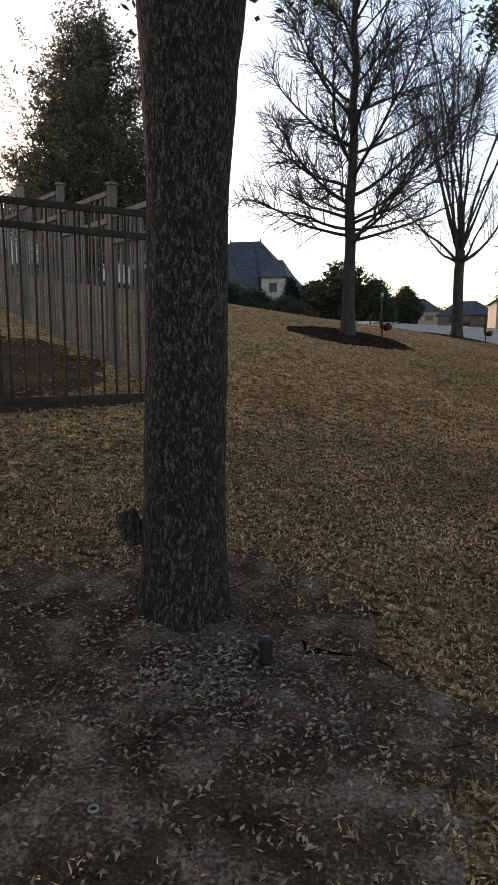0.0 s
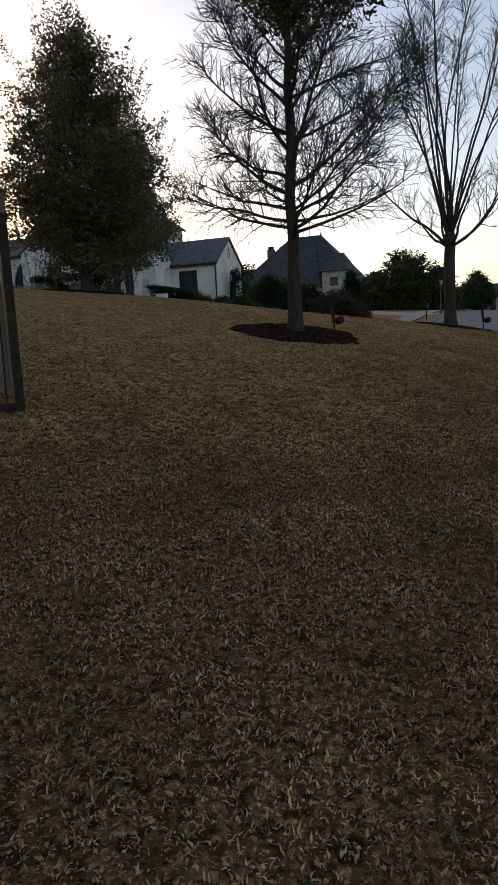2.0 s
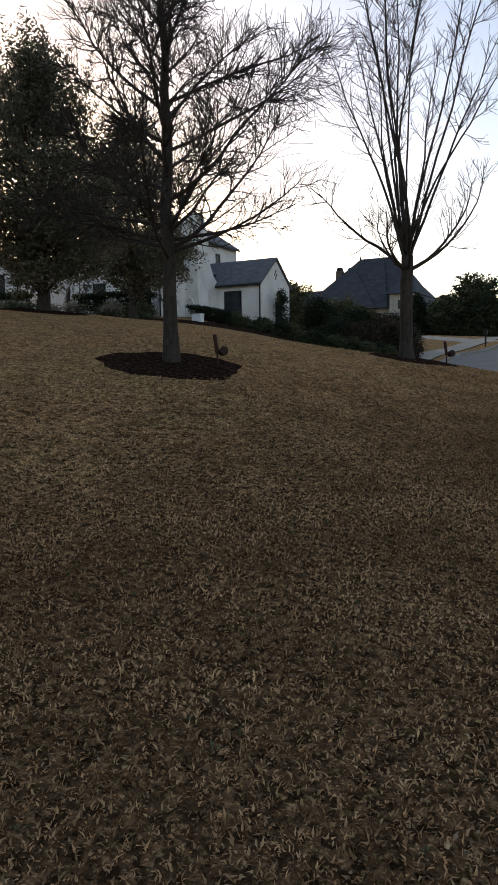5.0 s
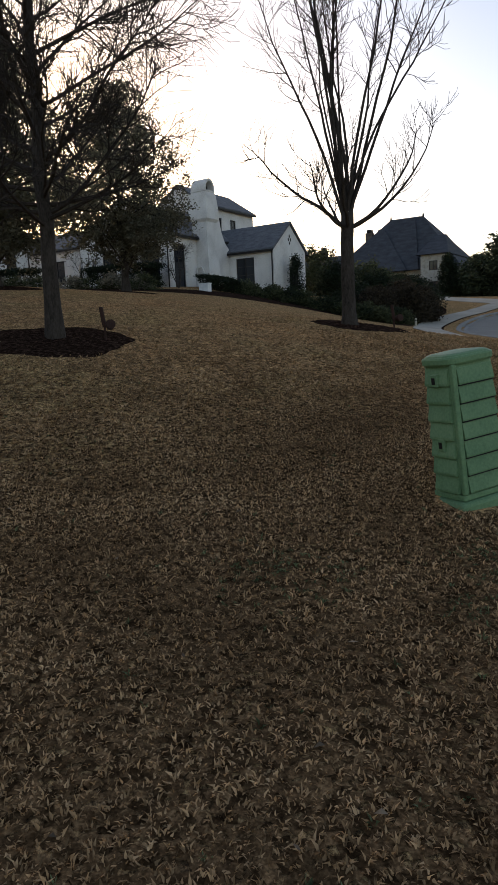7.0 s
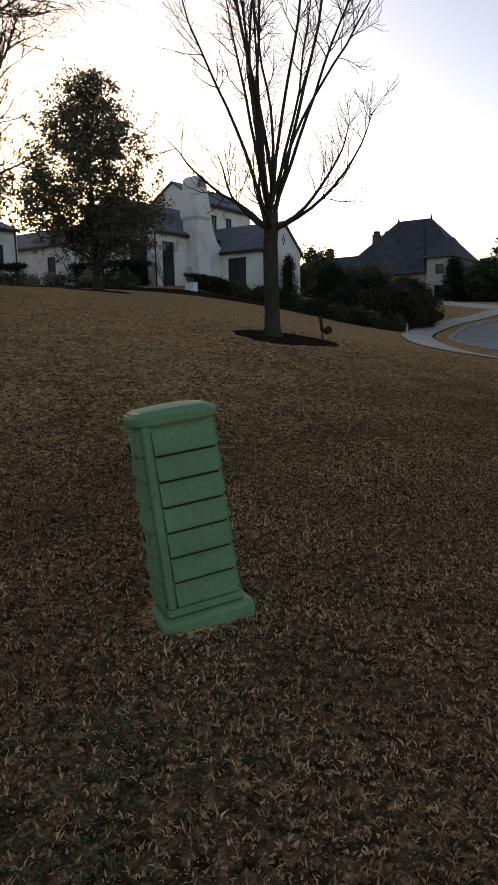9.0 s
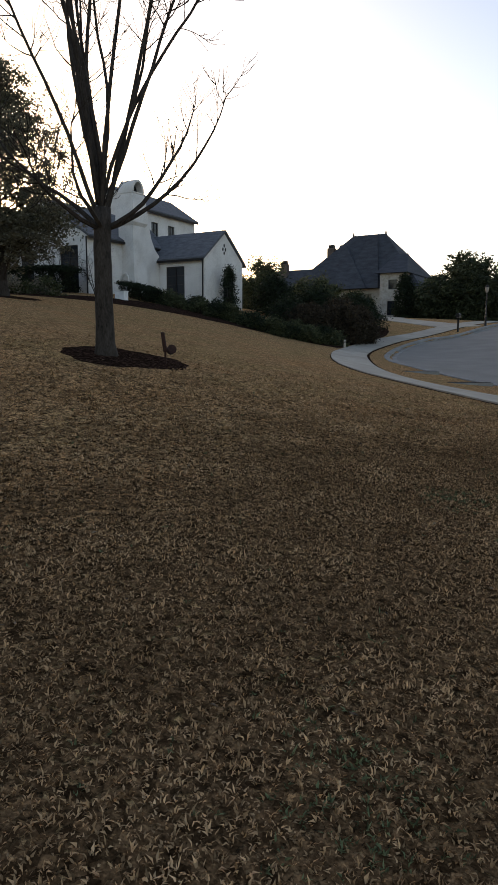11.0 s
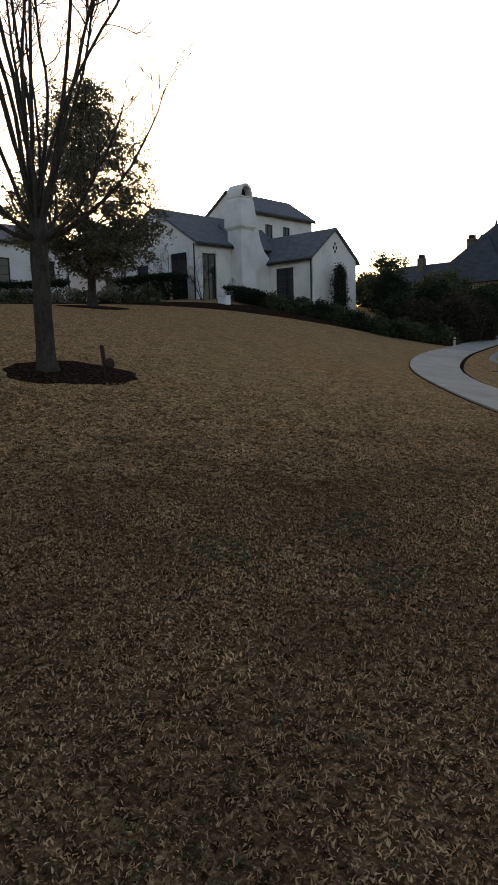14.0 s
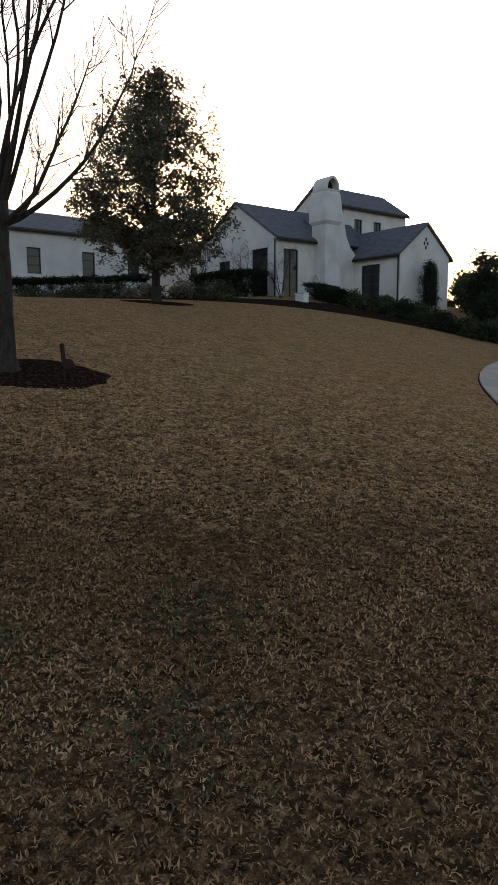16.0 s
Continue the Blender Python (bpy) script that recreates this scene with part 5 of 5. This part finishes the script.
def walk_edges():
    """A dark strip along both sides of the sidewalk."""
    nn = normals_of(WALK)
    for side, wide in ((1, 0.02), (-1, 0.12)):
        V, F = [], []
        for p, q in zip(WALK, nn):
            for o, dz in ((0.822, 0.012), (0.822 + wide, 0.018), (0.86 + wide, -0.03)):
                c = p + q * o * side
                V.append((c[0], c[1], hz(c[0], c[1]) + dz))
        for i in range(len(WALK) - 1):
            for k in range(2):
                F.append((3 * i + k, 3 * i + k + 1, 3 * i + k + 4, 3 * i + k + 3))
        tagged(put("trim", V, F, MULCH), "dark edge strip along the concrete sidewalk", "edging", kind="structure")


walk_edges()


# ---- grass, leaves: what nobody could count ----
def blades(name, label, mat, C, per, rs, wide=1.0, long=1.0):
    """Tufts at the places C: short curled blades that fan out of each."""
    size = np.repeat(rs.uniform(0.7, 1.35, len(C)), per)
    lean = np.repeat(rs.uniform(0, 6.283, len(C)), per)
    a = lean + rs.normal(0, 1.5, len(C) * per)
    n = len(a)
    out = np.abs(rs.normal(0, 0.007, n)) * size
    P = np.repeat(C, per, 0) + np.stack([np.cos(a), np.sin(a)], 1) * out[:, None]
    Z = height(P[:, 0], P[:, 1])
    ln = rs.uniform(0.021, 0.038, n) * size * long
    tilt = np.clip(rs.normal(0.48, 0.28, n), 0.05, 1.3)
    w = rs.uniform(0.0026, 0.0052, n) * wide
    side = np.stack([-np.sin(a), np.cos(a), rs.normal(0, 0.3, n)], 1) * w[:, None]
    up = np.stack([np.cos(a) * np.sin(tilt), np.sin(a) * np.sin(tilt), np.cos(tilt)], 1)
    curl = a + rs.normal(0, 0.8, n)
    bend = np.clip(tilt + rs.uniform(0.4, 1.2, n), 0, 1.9)
    over = np.stack([np.cos(curl) * np.sin(bend), np.sin(curl) * np.sin(bend), np.cos(bend)], 1)
    base = np.stack([P[:, 0], P[:, 1], Z - 0.004], 1)
    mid = base + up * (ln * 0.58)[:, None]
    tip = mid + over * (ln * 0.55)[:, None]
    V = np.stack([base, mid + side, tip, mid - side], 1)
    me = bpy.data.meshes.new(name)
    me.vertices.add(4 * n)
    me.vertices.foreach_set("co", V.ravel())
    me.loops.add(6 * n)
    me.loops.foreach_set("vertex_index", (np.arange(n, dtype=np.int32)[:, None] * 4 + np.array([0, 1, 3, 3, 1, 2], dtype=np.int32)).ravel())
    me.polygons.add(2 * n)
    me.polygons.foreach_set("loop_start", np.arange(2 * n, dtype=np.int32) * 3)
    me.polygons.foreach_set("loop_total", np.full(2 * n, 3, dtype=np.int32))
    me.materials.append(mat)
    me.update(calc_edges=True)
    tagged(new(name, me), label, "grass", kind="stuff")


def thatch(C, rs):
    """The mat of dead stems and soil at the foot of each tuft, darkened to stand for gap shade."""
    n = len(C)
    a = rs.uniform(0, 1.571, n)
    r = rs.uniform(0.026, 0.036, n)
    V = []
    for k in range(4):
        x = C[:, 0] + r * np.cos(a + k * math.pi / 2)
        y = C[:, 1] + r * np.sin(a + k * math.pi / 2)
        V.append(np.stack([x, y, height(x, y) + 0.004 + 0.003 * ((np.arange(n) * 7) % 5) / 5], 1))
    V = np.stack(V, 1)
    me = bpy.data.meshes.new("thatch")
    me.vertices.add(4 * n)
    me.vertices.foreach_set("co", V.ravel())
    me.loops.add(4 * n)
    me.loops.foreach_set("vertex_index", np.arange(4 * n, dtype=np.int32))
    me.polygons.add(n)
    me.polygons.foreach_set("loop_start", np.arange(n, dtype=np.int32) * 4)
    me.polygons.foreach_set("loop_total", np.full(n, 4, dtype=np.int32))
    me.materials.append(SHADED_THATCH)
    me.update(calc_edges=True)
    tagged(new("thatch", me), "thatch and soil between the grass tufts, darkened as shade", "thatch", kind="stuff")


def grass():
    """Dormant turf: close-set tufts with shade-darkened thatch between, thinner up the slope, and a few green ones."""
    line = smooth_line([(-1.6, 1.0), (-0.7, 1.6), (0.5, 2.0), (1.9, 3.2), (3.1, 4.6), (4.1, 5.5), (5.9, 7.9), (6.5, 9.5), (7.2, 11.4), (8.5, 13.2), (9.0, 14.2), (9.2, 15.7), (9.1, 17.0)], 0.3)
    rs = np.random.RandomState(4)
    gx, gy = np.meshgrid(np.arange(-8.0, 10.5, 0.036), np.arange(2.6, 27.0, 0.036))
    C = np.stack([gx.ravel(), gy.ravel()], 1)
    near = np.full(len(C), 99.0)
    loose = 0.34 + 0.26 * rs.rand(len(C))
    for i, p in enumerate(line):
        turn = math.radians(15 + 36 * i / len(line))
        d = C - p
        f = -math.sin(turn) * d[:, 0] + math.cos(turn) * d[:, 1]
        u = math.cos(turn) * d[:, 0] + math.sin(turn) * d[:, 1]
        reach = np.where(f > 1.3, f, 4.2 + (1.3 - f) * 2.6)
        hit = (f > -2.2) & (np.abs(u) < loose * np.abs(f) + 0.5) & (reach < near)
        near[hit] = reach[hit]
    p = np.where(near < 4.2, 0.96, np.where(near < 13, 0.96 * np.exp(-(near - 4.2) / 1.9), 0))
    keep = rs.rand(len(C)) < p
    C, near = C[keep], near[keep]
    C = C + rs.uniform(-0.014, 0.014, C.shape)
    m = len(C)
    keep = (np.hypot(C[:, 0] + 1.6, C[:, 1] - 3.75) > 0.95 + rs.normal(0, 0.35, m)) & (np.hypot(C[:, 0] - 4.45, C[:, 1] - 11.93) > 0.25) & (np.hypot(C[:, 0] + 2.07, C[:, 1] - 14.25) > 1.15 + rs.normal(0, 0.06, m)) & (np.hypot(C[:, 0], C[:, 1] - 20.2) > 1.08 + rs.normal(0, 0.06, m))
    C = C[keep]
    near = near[keep]
    m = len(C)
    green = np.zeros(m)
    for x, y in ((4.9, 11.0), (5.1, 10.5), (3.9, 10.3), (2.1, 6.2), (1.1, 6.9), (7.6, 15.6), (6.4, 14.2), (5.9, 17.8), (6.9, 18.3), (6.2, 18.9)):
        green = np.maximum(green, 0.5 * np.exp(-((C[:, 0] - x) ** 2 + (C[:, 1] - y) ** 2) / 0.08))
    g = rs.rand(m) < green + 0.008
    far = near > 5.0
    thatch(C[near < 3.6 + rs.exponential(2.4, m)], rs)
    blades("grass", "short dry tan grass tufts over the lawn", BLADE, C[~g & ~far], 6, rs, 1.08)
    blades("grass", "dry tan grass tufts farther up the slope", BLADE, C[~g & far], 6, rs, 1.6, 1.15)
    blades("green_grass", "thin green blades in the dormant lawn", GREEN_BLADE, C[g], 7, rs)


def litter():
    rng = random.Random(12)
    V, F = [], []
    def leaf(x, y, s):
        a = rng.uniform(0, 6.28)
        c, q = math.cos(a) * s, math.sin(a) * s
        z = hz(x, y) + 0.022 + rng.uniform(0, 0.012)
        lift = rng.uniform(-0.1, 0.9) * s
        i = len(V)
        V.extend(((x - c, y - q, z), (x - q * 0.4, y + c * 0.4, z + lift), (x + c, y + q, z + lift * 0.4), (x + q * 0.4, y - c * 0.4, z + lift * 0.6)))
        F.append((i, i + 1, i + 2, i + 3))
    for _ in range(11000):
        r, a = abs(rng.gauss(0, 1.5)), rng.uniform(0, 6.28)
        leaf(-1.5 + math.cos(a) * r, 3.9 + math.sin(a) * r, rng.uniform(0.007, 0.019))
    for _ in range(500):
        leaf(rng.uniform(-4, 9), rng.uniform(4, 20), rng.uniform(0.012, 0.024))
    tagged(put("fallen_leaves", V, F, DEAD_LEAF), "dry curled fallen leaves scattered under the oak", "leaves", kind="stuff")


grass()
litter()
build_walk()
